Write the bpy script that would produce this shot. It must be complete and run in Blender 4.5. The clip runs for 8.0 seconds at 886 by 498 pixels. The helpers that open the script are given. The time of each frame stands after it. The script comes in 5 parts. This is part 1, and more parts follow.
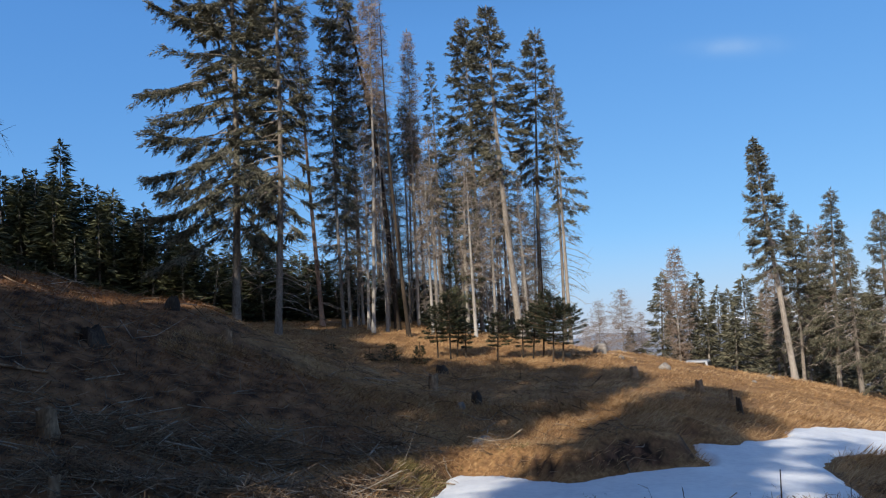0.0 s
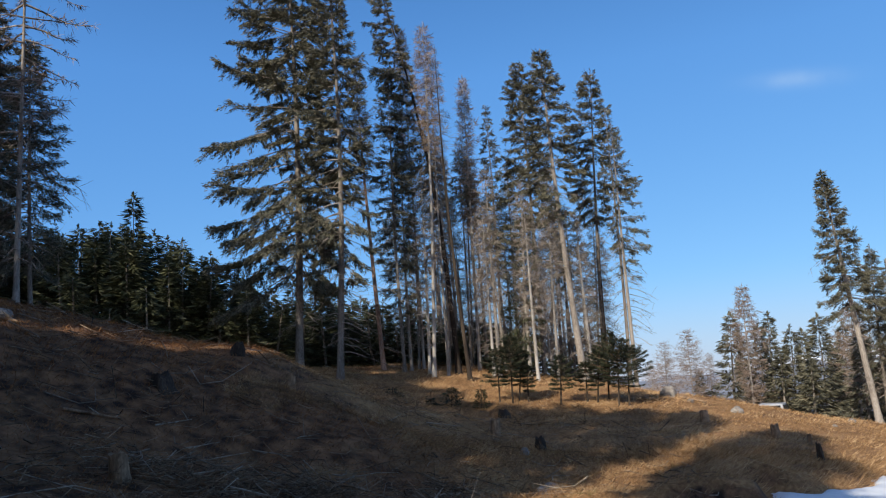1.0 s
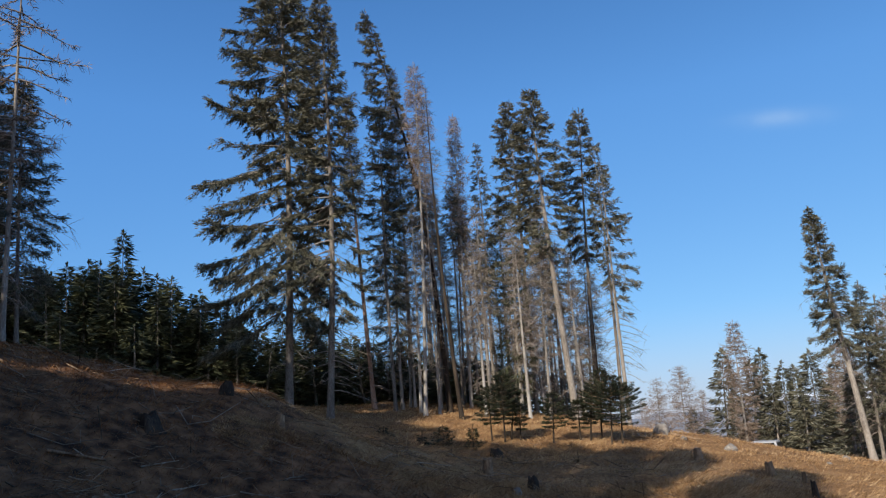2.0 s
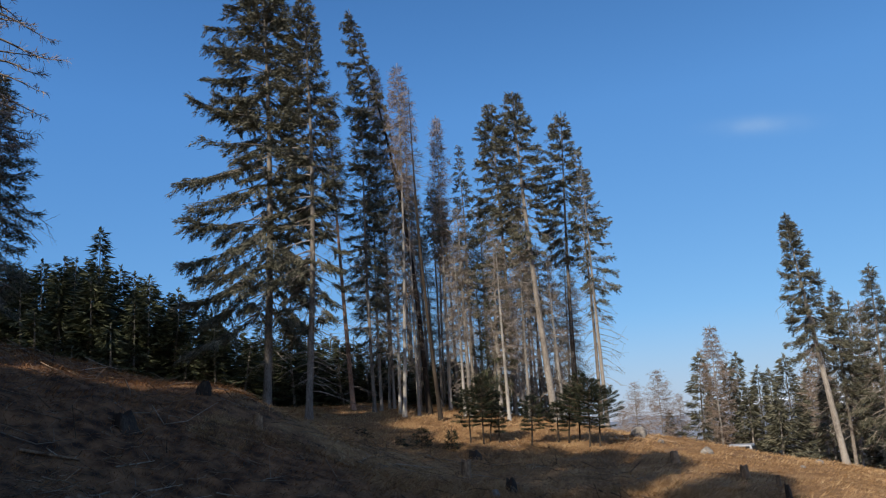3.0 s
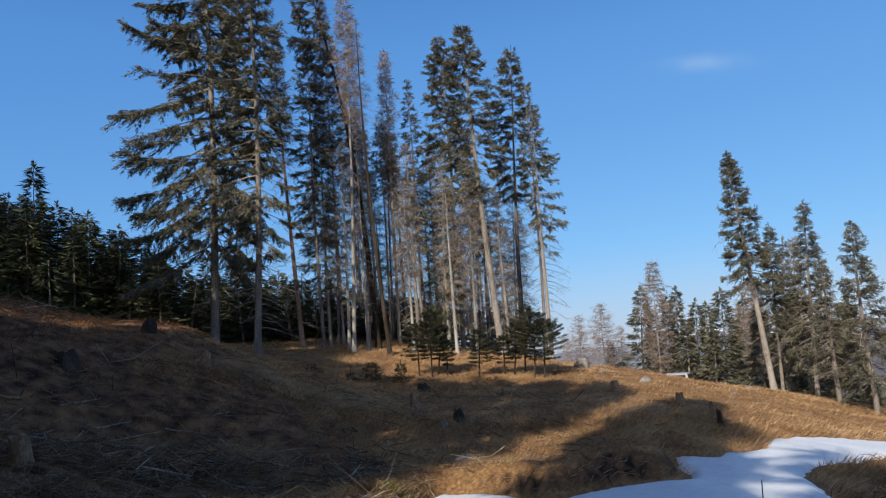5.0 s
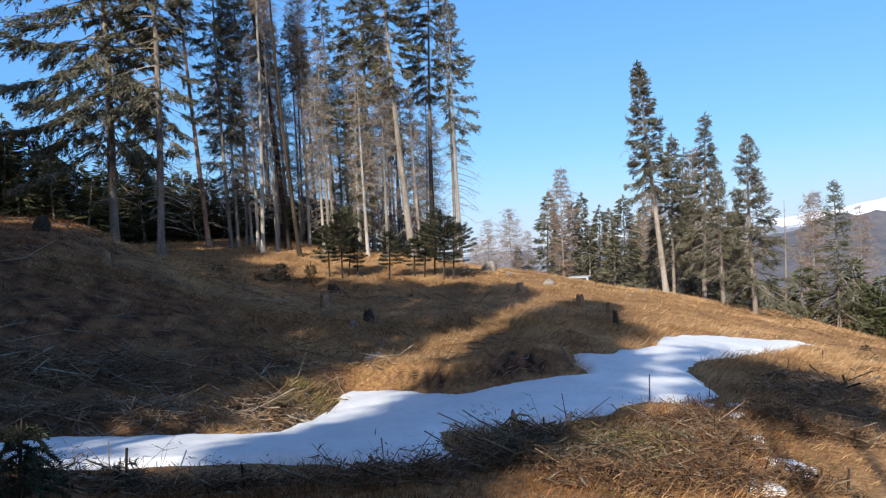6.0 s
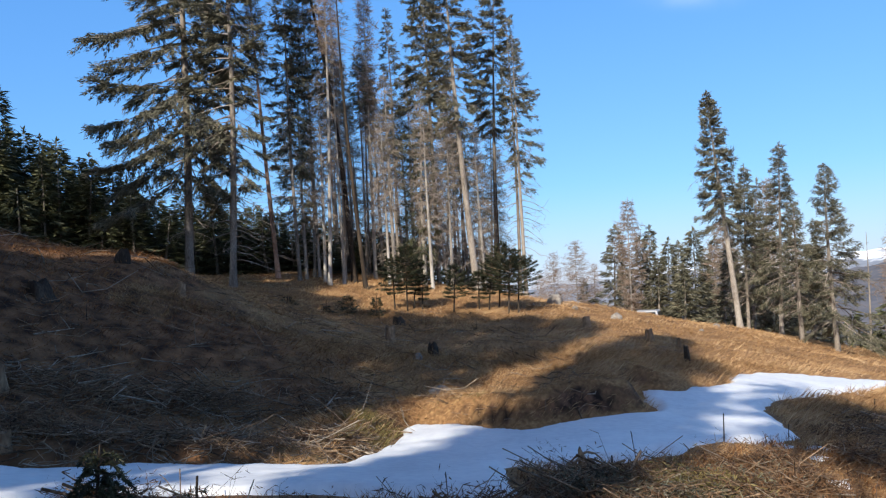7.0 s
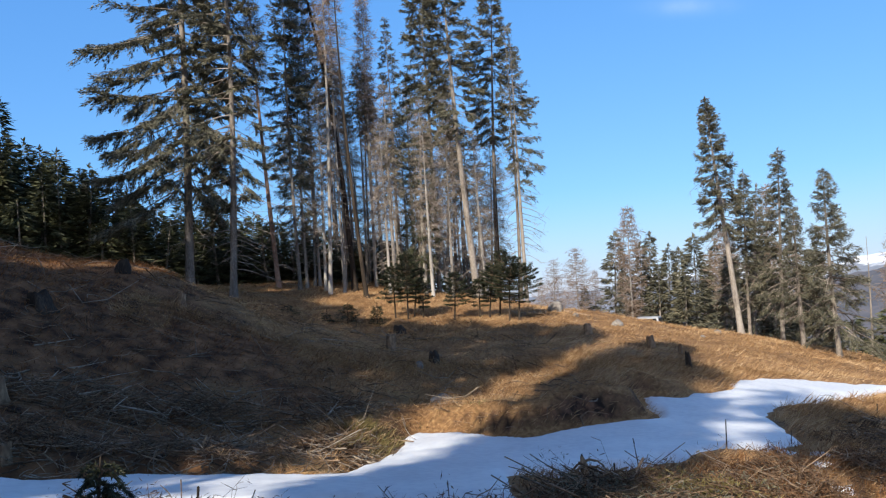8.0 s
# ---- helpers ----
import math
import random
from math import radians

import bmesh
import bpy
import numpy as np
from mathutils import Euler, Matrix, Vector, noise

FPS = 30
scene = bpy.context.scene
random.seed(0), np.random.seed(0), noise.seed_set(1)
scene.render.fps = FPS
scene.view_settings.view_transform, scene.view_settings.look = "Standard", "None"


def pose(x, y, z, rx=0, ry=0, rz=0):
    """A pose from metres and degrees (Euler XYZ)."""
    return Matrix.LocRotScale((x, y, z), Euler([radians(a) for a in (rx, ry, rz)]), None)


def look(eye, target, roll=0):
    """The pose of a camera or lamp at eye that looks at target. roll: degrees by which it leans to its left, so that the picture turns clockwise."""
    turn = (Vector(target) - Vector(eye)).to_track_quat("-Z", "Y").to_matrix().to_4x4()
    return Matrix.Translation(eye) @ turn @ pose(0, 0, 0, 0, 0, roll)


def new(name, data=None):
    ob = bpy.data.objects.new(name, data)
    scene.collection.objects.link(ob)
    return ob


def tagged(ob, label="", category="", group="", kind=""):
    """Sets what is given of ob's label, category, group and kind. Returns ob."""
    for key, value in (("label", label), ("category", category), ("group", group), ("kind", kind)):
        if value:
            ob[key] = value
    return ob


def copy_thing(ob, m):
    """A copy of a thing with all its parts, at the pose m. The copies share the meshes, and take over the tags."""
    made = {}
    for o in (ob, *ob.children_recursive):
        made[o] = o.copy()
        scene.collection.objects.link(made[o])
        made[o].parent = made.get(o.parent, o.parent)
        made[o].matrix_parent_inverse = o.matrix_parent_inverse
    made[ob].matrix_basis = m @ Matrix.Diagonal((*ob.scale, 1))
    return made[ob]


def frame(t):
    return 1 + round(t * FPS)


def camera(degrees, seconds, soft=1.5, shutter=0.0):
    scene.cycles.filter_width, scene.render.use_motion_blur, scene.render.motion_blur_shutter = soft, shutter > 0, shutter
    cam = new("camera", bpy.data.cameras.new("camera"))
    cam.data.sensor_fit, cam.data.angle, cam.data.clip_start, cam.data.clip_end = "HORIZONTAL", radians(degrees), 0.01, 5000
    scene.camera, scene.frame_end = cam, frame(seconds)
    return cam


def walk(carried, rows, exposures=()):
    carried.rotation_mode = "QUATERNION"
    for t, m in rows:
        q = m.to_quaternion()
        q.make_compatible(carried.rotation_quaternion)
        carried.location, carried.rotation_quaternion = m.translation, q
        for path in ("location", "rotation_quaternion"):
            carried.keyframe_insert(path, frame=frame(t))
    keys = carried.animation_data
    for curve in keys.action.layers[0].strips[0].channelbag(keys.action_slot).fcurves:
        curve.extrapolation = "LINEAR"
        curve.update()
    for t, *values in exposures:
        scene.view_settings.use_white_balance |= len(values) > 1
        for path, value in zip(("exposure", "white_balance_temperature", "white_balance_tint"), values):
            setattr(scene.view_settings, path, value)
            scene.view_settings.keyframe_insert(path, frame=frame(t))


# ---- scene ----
cam = camera(63.3, 8.0, soft=1.2)
EYE = (0.0, 0.0, 1.65)
PATH = [  # seconds, tilt, lean, turn of a camera held at one spot
    (0.0, 97.98, 2.53, 3.63),
    (0.5, 99.82, 2.61, 6.97),
    (1.0, 101.62, 2.83, 8.46),
    (1.5, 103.52, 3.01, 8.59),
    (1.7, 104.07, 3.09, 8.31),
    (2.8, 104.80, 2.92, 6.49),
    (3.0, 104.58, 2.81, 6.16),
    (3.5, 104.43, 2.85, 5.76),
    (4.0, 104.08, 3.14, 5.33),
    (4.2, 103.92, 3.33, 5.10),
    (5.3, 96.37, 3.82, -0.48),
    (5.5, 94.31, 3.89, -2.67),
    (6.0, 91.12, 3.20, -4.95),
    (6.5, 92.29, 2.81, -1.21),
    (7.0, 94.01, 2.89, 0.20),
    (7.5, 94.62, 2.93, 0.45),
    (8.0, 94.65, 3.32, 0.25),
]
walk(cam, [(t, pose(*EYE, rx, ry, rz)) for t, rx, ry, rz in PATH],
     exposures=[(0.0, -0.02), (1.5, 0.04), (3.0, -0.2), (4.2, -0.15), (5.3, 0.0), (6.0, 0.33), (6.5, 0.36), (8.0, 0.3)])

# ---------------------------------------------------------------- light
SUN_AZ, SUN_EL = 203.0, 30.0          # clockwise from +y, behind the camera and a little to its left
world = bpy.data.worlds.new("sky")
scene.world = world
world.use_nodes = True
wn, wl = world.node_tree.nodes, world.node_tree.links
sky = wn.new("ShaderNodeTexSky")
sky.sky_type, sky.sun_disc = "NISHITA", False
sky.sun_elevation, sky.sun_rotation = radians(SUN_EL), radians(SUN_AZ)
sky.altitude, sky.air_density, sky.dust_density, sky.ozone_density = 1300, 1.0, 0.3, 2.0
wn["Background"].inputs["Strength"].default_value = 0.105
def node(kind, a=None, b=None, c=None):
    k = wn.new("ShaderNodeMath")
    k.operation = kind
    for i, v in enumerate((a, b, c)):
        if isinstance(v, (int, float)):
            k.inputs[i].default_value = v
        elif v is not None:
            wl.new(v, k.inputs[i])
    return k.outputs[0]


# clear mountain air: deep blue overhead with a gentle fall to the horizon
split, joined = wn.new("ShaderNodeSeparateColor"), wn.new("ShaderNodeCombineColor")
wl.new(sky.outputs["Color"], split.inputs["Color"])
for band, power, gain in (("Red", 0.75, 0.95), ("Green", 0.55, 2.1), ("Blue", 0.35, 4.55)):
    wl.new(node("MULTIPLY", node("POWER", node("MINIMUM", split.outputs[band], 40.0), power), gain), joined.inputs[band])


# one thin wisp of cirrus
way = wn.new("ShaderNodeTexCoord").outputs["Generated"]
CLOUD = Vector((0.3247, 0.8753, 0.3584))
side_way = CLOUD.cross(Vector((0, 0, 1))).normalized()
up_way = side_way.cross(CLOUD)


def along(v):
    k = wn.new("ShaderNodeVectorMath")
    k.operation = "DOT_PRODUCT"
    wl.new(way, k.inputs[0])
    k.inputs[1].default_value = v
    return k.outputs["Value"]


a, b = along(side_way), along(up_way)
b = node("ADD", b, node("MULTIPLY", a, 0.16))
fall = node("POWER", 2.718, node("MULTIPLY", node("ADD", node("POWER", node("MULTIPLY", a, 22.0), 2.0), node("POWER", node("MULTIPLY", b, 100.0), 2.0)), -1.0))
streak = wn.new("ShaderNodeTexNoise")
streak.inputs["Scale"].default_value, streak.inputs["Detail"].default_value = 30, 5
wl.new(way, streak.inputs["Vector"])
wisp = node("MULTIPLY", node("MULTIPLY", fall, streak.outputs["Fac"]), node("GREATER_THAN", along(CLOUD), 0.5))
cloudy = wn.new("ShaderNodeMix")
cloudy.data_type = "RGBA"
wl.new(node("MULTIPLY", wisp, 0.45), cloudy.inputs["Factor"])
wl.new(joined.outputs["Color"], cloudy.inputs["A"])
cloudy.inputs["B"].default_value = (5.0, 6.6, 8.6, 1)

# warm glow added to the sky round the unseen sun, to warm the shade
SUN_DIR = Vector((math.sin(radians(SUN_AZ)) * math.cos(radians(SUN_EL)), math.cos(radians(SUN_AZ)) * math.cos(radians(SUN_EL)), math.sin(radians(SUN_EL))))
halo = wn.new("ShaderNodeMix")
halo.data_type, halo.blend_type = "RGBA", "ADD"
halo.clamp_factor = False
wl.new(node("POWER", node("MAXIMUM", along(SUN_DIR), 0.0), 5.0), halo.inputs["Factor"])
deep = wn.new("ShaderNodeMix")                 # and sky above the view darkened to cut the fill
deep.data_type, deep.blend_type = "RGBA", "MULTIPLY"
wl.new(node("MULTIPLY", node("SUBTRACT", along(Vector((0, 0, 1))), 0.42), 1.72), deep.inputs["Factor"])
wl.new(cloudy.outputs["Result"], deep.inputs["A"])
deep.inputs["B"].default_value = (0.38, 0.34, 0.30, 1)
haze = wn.new("ShaderNodeMix")                 # pale haze along the horizon
haze.data_type = "RGBA"
wl.new(node("MULTIPLY", node("POWER", node("MAXIMUM", node("SUBTRACT", 1.0, node("MULTIPLY", node("MAXIMUM", along(Vector((0, 0, 1))), 0.0), 6.5)), 0.0), 1.5), 0.85), haze.inputs["Factor"])
wl.new(deep.outputs["Result"], haze.inputs["A"])
haze.inputs["B"].default_value = (5.2, 5.4, 6.4, 1)
wl.new(haze.outputs["Result"], halo.inputs["A"])
halo.inputs["B"].default_value = (5.6, 4.2, 2.8, 1)
wl.new(halo.outputs["Result"], wn["Background"].inputs["Color"])

sun_data = bpy.data.lights.new("sun", "SUN")
sun_data.energy, sun_data.angle, sun_data.color = 5.0, radians(0.53), (1.0, 0.925, 0.785)
sun = new("sun", sun_data)
sun.matrix_world = look(SUN_DIR * 80, (0, 0, 0))


# ---------------------------------------------------------------- materials
def material(name, dark, mid, light, scale=4.0, fine=30.0, rough=0.85, bump=0.3, stretch=(1, 1, 1), per="", spec=0.3):
    """Noise at two sizes between three colours, with a bump; per: 'object' or 'island' for variation piece by piece."""
    m = bpy.data.materials.new(name)
    m.use_nodes = True
    n, l = m.node_tree.nodes, m.node_tree.links
    bsdf = n["Principled BSDF"]
    co = n.new("ShaderNodeNewGeometry")
    mp = n.new("ShaderNodeMapping")
    mp.inputs["Scale"].default_value = stretch
    l.new(co.outputs["Position"], mp.inputs["Vector"])
    big, small = n.new("ShaderNodeTexNoise"), n.new("ShaderNodeTexNoise")
    big.inputs["Scale"].default_value, small.inputs["Scale"].default_value = scale, fine
    big.inputs["Detail"].default_value, small.inputs["Detail"].default_value = 5, 4
    for tex in (big, small):
        l.new(mp.outputs["Vector"], tex.inputs["Vector"])
    mix = n.new("ShaderNodeMath")
    mix.operation = "MULTIPLY_ADD"
    mix.inputs[1].default_value = 0.5
    half = n.new("ShaderNodeMath")
    half.operation = "MULTIPLY"
    half.inputs[1].default_value = 0.5
    l.new(big.outputs["Fac"], half.inputs[0])
    l.new(small.outputs["Fac"], mix.inputs[0])
    l.new(half.outputs[0], mix.inputs[2])
    value = mix.outputs[0]
    if per:
        src = n.new("ShaderNodeObjectInfo").outputs["Random"] if per == "object" else co.outputs["Random Per Island"]
        add = n.new("ShaderNodeMath")
        add.operation = "MULTIPLY_ADD"
        add.inputs[1].default_value = 0.22
        shift = n.new("ShaderNodeMath")
        shift.operation = "SUBTRACT"
        shift.inputs[1].default_value = 0.11
        l.new(src, add.inputs[0])
        l.new(value, add.inputs[2])
        l.new(add.outputs[0], shift.inputs[0])
        value = shift.outputs[0]
    ramp = n.new("ShaderNodeValToRGB")
    ramp.color_ramp.elements[0].position, ramp.color_ramp.elements[1].position = 0.34, 0.66
    ramp.color_ramp.elements[0].color, ramp.color_ramp.elements[1].color = (*dark, 1), (*light, 1)
    ramp.color_ramp.elements.new(0.5).color = (*mid, 1)
    l.new(value, ramp.inputs["Fac"])
    l.new(ramp.outputs["Color"], bsdf.inputs["Base Color"])
    bsdf.inputs["Roughness"].default_value = rough
    bsdf.inputs["Specular IOR Level"].default_value = spec
    if bump:
        b = n.new("ShaderNodeBump")
        b.inputs["Strength"].default_value, b.inputs["Distance"].default_value = bump, 0.03
        l.new(small.outputs["Fac"], b.inputs["Height"])
        l.new(b.outputs["Normal"], bsdf.inputs["Normal"])
    return m


BARK = material("bark_grey", (0.105, 0.086, 0.071), (0.240, 0.203, 0.172), (0.385, 0.338, 0.296), 1.5, 14, 0.9, 0.7, (2.2, 2.2, 0.5), "object")
BARK_PALE = material("bark_pale", (0.155, 0.136, 0.118), (0.315, 0.280, 0.248), (0.450, 0.414, 0.378), 1.5, 14, 0.9, 0.6, (2.2, 2.2, 0.4), "object")
BARK_RED = material("bark_red", (0.156, 0.078, 0.052), (0.325, 0.189, 0.130), (0.494, 0.325, 0.247), 1.5, 12, 0.9, 0.6, (2, 2, 0.5), "object")
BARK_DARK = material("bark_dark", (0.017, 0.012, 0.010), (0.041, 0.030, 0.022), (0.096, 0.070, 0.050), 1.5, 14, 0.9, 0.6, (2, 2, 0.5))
TWIG = material("twig_wood", (0.060, 0.038, 0.024), (0.170, 0.110, 0.068), (0.370, 0.255, 0.168), 3, 20, 0.9, 0.0, per="island")
TWIG_LARCH = material("twig_larch", (0.153, 0.111, 0.084), (0.272, 0.201, 0.156), (0.374, 0.291, 0.236), 2, 12, 0.9, 0.0, per="island")
TWIG_GREY = material("twig_grey", (0.130, 0.102, 0.078), (0.260, 0.212, 0.164), (0.430, 0.362, 0.290), 2, 12, 0.9, 0.0, per="island")
TWIG_DULL = material("twig_dull", (0.122, 0.096, 0.080), (0.262, 0.214, 0.180), (0.490, 0.414, 0.350), 2, 12, 0.9, 0.0, per="island")
NEEDLE = material("needles", (0.036, 0.036, 0.024), (0.111, 0.105, 0.069), (0.248, 0.226, 0.155), 1.2, 9, 0.6, 0.0, per="island", spec=0.4)
# fresh green needles; also the darker set that paints shade on the left stand
NEEDLE_FRESH_AND_SHADED = material("needles_fresh_and_shaded", (0.024, 0.028, 0.013), (0.070, 0.076, 0.034), (0.150, 0.152, 0.076), 1.2, 9, 0.6, 0.0, per="island", spec=0.4)
# needles of saplings and seedlings, with shade darkened into the colour
NEEDLE_YOUNG_SHADED = material("needles_young_shaded", (0.009, 0.012, 0.006), (0.028, 0.033, 0.015), (0.068, 0.071, 0.032), 1.2, 9, 0.6, 0.0, per="island", spec=0.4)
NEEDLE_DEAD = material("needles_dead", (0.040, 0.020, 0.011), (0.115, 0.059, 0.031), (0.230, 0.131, 0.068), 1.2, 9, 0.7, 0.0, per="island", spec=0.2)
BLADE = material("dry_grass_blades", (0.190, 0.104, 0.050), (0.445, 0.268, 0.132), (0.675, 0.478, 0.275), 0.6, 8, 0.8, 0.0, per="island")
# kept dark and red to offset shade that renders too bright and blue
BLADE_HEATH = material("heath_blades", (0.088, 0.038, 0.015), (0.240, 0.108, 0.042), (0.460, 0.234, 0.100), 0.6, 8, 0.85, 0.0, per="island")
BLADE_GREEN = material("green_grass_blades", (0.055, 0.046, 0.014), (0.140, 0.112, 0.040), (0.270, 0.210, 0.090), 0.6, 8, 0.8, 0.0, per="island")
SNOW = material("old_snow", (0.70, 0.71, 0.745), (0.79, 0.80, 0.825), (0.86, 0.868, 0.88), 1.2, 9, 0.6, 0.2, spec=0.4)
STONE = material("stone", (0.12, 0.10, 0.085), (0.25, 0.22, 0.195), (0.42, 0.39, 0.35), 3, 18, 0.9, 0.6)
CUT_WOOD = material("weathered_wood", (0.096, 0.059, 0.034), (0.228, 0.147, 0.089), (0.432, 0.293, 0.184), 3, 20, 0.85, 0.5, (1, 1, 0.4))


def land_material():
    """Tawny thatch, felled slope's heath and brash darkened for its shade, red soil where steep."""
    m = material("clearing_floor", (0.098, 0.047, 0.020), (0.265, 0.143, 0.061), (0.450, 0.275, 0.125), 0.8, 14, 0.95, 0.9)
    n, l = m.node_tree.nodes, m.node_tree.links
    bsdf = n["Principled BSDF"]
    ramp = next(k for k in n if k.type == "VALTORGB")
    geo = n.new("ShaderNodeNewGeometry")
    sep = n.new("ShaderNodeSeparateXYZ")
    l.new(geo.outputs["Position"], sep.inputs[0])
    cover = n.new("ShaderNodeMapRange")           # felled ground lies to the west
    cover.inputs["From Min"].default_value, cover.inputs["From Max"].default_value = 3.0, -9.0
    cover.inputs["To Min"].default_value, cover.inputs["To Max"].default_value = -0.25, 0.3
    l.new(sep.outputs["X"], cover.inputs["Value"])
    tex = n.new("ShaderNodeTexNoise")
    tex.inputs["Scale"].default_value, tex.inputs["Detail"].default_value = 0.35, 6
    l.new(geo.outputs["Position"], tex.inputs["Vector"])
    uphill = n.new("ShaderNodeMapRange")          # and grass comes back towards the brow
    uphill.inputs["From Min"].default_value, uphill.inputs["From Max"].default_value = 16.0, 26.0
    uphill.inputs["To Min"].default_value, uphill.inputs["To Max"].default_value = 0.0, 0.3
    l.new(sep.outputs["Y"], uphill.inputs["Value"])
    less = n.new("ShaderNodeMath")
    less.operation = "SUBTRACT"
    l.new(tex.outputs["Fac"], less.inputs[0])
    l.new(uphill.outputs["Result"], less.inputs[1])
    add = n.new("ShaderNodeMath")
    l.new(less.outputs[0], add.inputs[0])
    l.new(cover.outputs["Result"], add.inputs[1])
    edge = n.new("ShaderNodeMapRange")
    edge.inputs["From Min"].default_value, edge.inputs["From Max"].default_value = 0.45, 0.62
    l.new(add.outputs[0], edge.inputs["Value"])
    speck = n.new("ShaderNodeTexNoise")
    speck.inputs["Scale"].default_value, speck.inputs["Detail"].default_value = 2.4, 9
    l.new(geo.outputs["Position"], speck.inputs["Vector"])
    # heath and brash, with the slope's shade deepened into their colour
    heath = n.new("ShaderNodeValToRGB")
    heath.color_ramp.elements[0].position, heath.color_ramp.elements[1].position = 0.35, 0.7
    heath.color_ramp.elements[0].color, heath.color_ramp.elements[1].color = (0.034, 0.016, 0.008, 1), (0.275, 0.138, 0.066, 1)
    l.new(speck.outputs["Fac"], heath.inputs["Fac"])
    one = n.new("ShaderNodeMix")
    one.data_type = "RGBA"
    l.new(edge.outputs["Result"], one.inputs["Factor"])
    l.new(ramp.outputs["Color"], one.inputs["A"])
    l.new(heath.outputs["Color"], one.inputs["B"])
    nz = n.new("ShaderNodeSeparateXYZ")
    l.new(geo.outputs["Normal"], nz.inputs[0])
    steep = n.new("ShaderNodeMapRange")
    steep.inputs["From Min"].default_value, steep.inputs["From Max"].default_value = 0.82, 0.62
    l.new(nz.outputs["Z"], steep.inputs["Value"])
    two = n.new("ShaderNodeMix")
    two.data_type = "RGBA"
    l.new(steep.outputs["Result"], two.inputs["Factor"])
    l.new(one.outputs["Result"], two.inputs["A"])
    soil = n.new("ShaderNodeValToRGB")
    soil.color_ramp.elements[0].position, soil.color_ramp.elements[1].position = 0.4, 0.68
    soil.color_ramp.elements[0].color, soil.color_ramp.elements[1].color = (0.020, 0.011, 0.007, 1), (0.17, 0.088, 0.052, 1)
    clod = n.new("ShaderNodeTexNoise")
    clod.inputs["Scale"].default_value, clod.inputs["Detail"].default_value = 6, 8
    l.new(geo.outputs["Position"], clod.inputs["Vector"])
    l.new(clod.outputs["Fac"], soil.inputs["Fac"])
    l.new(soil.outputs["Color"], two.inputs["B"])
    l.new(two.outputs["Result"], bsdf.inputs["Base Color"])
    return m


GRASS = land_material()


# ---------------------------------------------------------------- the lie of the land
HILL = (0.246, -0.39, -0.609, -0.204, -7.441, -1.068, 0.219, 0.195, 0.217, 0.03)
SWELLS = (  # x, y, reach, rise
    (-4.0, 14.0, 5, -2.07),
    (-28.0, 22.0, 8, 0.92),
    (12.0, 42.0, 12, 1.19),
    (-8.0, 6.0, 5, -0.82),
    (-4.0, 30.0, 5, -0.11),
    (12.0, 42.0, 5, -1.29),
    (-12.0, 22.0, 5, 0.81),
    (8.0, 46.0, 12, 1.66),
    (-4.0, 26.0, 5, -1.17),
    (-4.0, 18.0, 8, 0.83),
    (-8.0, 46.0, 5, 1.1),
    (-28.0, 22.0, 12, 1.37),
    (-32.0, 38.0, 8, 0.8),
    (0.0, 62.0, 8, 1.39),
    (8.0, 46.0, 5, -0.8),
    (-20.0, 30.0, 5, -0.95),
    (12.0, 6.0, 5, -0.37),
    (-20.0, -2.0, 12, -0.67),
    (12.0, 46.0, 12, 1.06),
    (-16.0, 14.0, 5, 0.47),
    (12.2, 45.0, 2.6, -0.68),
    (-9.6, 23.0, 1.9, 0.45),
    (-12.2, 20.2, 2.2, -0.30),
    (-10.1, 21.5, 0.5, 0.12),
    (-11.2, 22.6, 1.3, -0.18),
    (-13.2, 21.8, 1.6, -0.15),
)


def lattice(x, y, seed):
    """Smooth noise between -1 and 1 on arrays."""
    xi, yi = np.floor(x), np.floor(y)
    u, v = x - xi, y - yi
    u, v = u * u * (3 - 2 * u), v * v * (3 - 2 * v)

    def at(a, b):
        s = np.sin(a * 127.1 + b * 311.7 + seed * 74.7) * 43758.5453
        return (s - np.floor(s)) * 2 - 1
    return (at(xi, yi) * (1 - u) + at(xi + 1, yi) * u) * (1 - v) + (at(xi, yi + 1) * (1 - u) + at(xi + 1, yi + 1) * u) * v


SNOW_EDGE = [
    (-5.78, 8.10), (-3.95, 9.51), (-2.64, 9.65), (-1.52, 9.33), (-1.09, 11.00), (-0.75, 13.18),
    (0.33, 12.55), (1.04, 11.75), (1.73, 11.98), (2.70, 12.41), (3.48, 12.53), (3.71, 13.24),
    (3.81, 14.82), (4.66, 14.68), (6.00, 15.85), (6.86, 17.45), (8.90, 19.02), (10.98, 20.16),
    (13.61, 21.92), (10.36, 18.21), (8.02, 15.67), (6.39, 14.23), (5.75, 13.37), (5.35, 11.85),
    (5.24, 11.07), (4.61, 10.37), (3.79, 10.22), (2.63, 9.39), (1.49, 8.83), (0.58, 8.73),
    (0.68, 7.12), (0.48, 6.83), (-1.23, 7.45), (-2.21, 7.43), (-3.10, 7.43), (-4.68, 6.55),
]
ROAD = ((-9, -5, -1, 2, 4, 6, 9, 13, 20), (7.8, 8.2, 8.6, 10.3, 11.8, 14.5, 17.2, 21.5, 27.0))


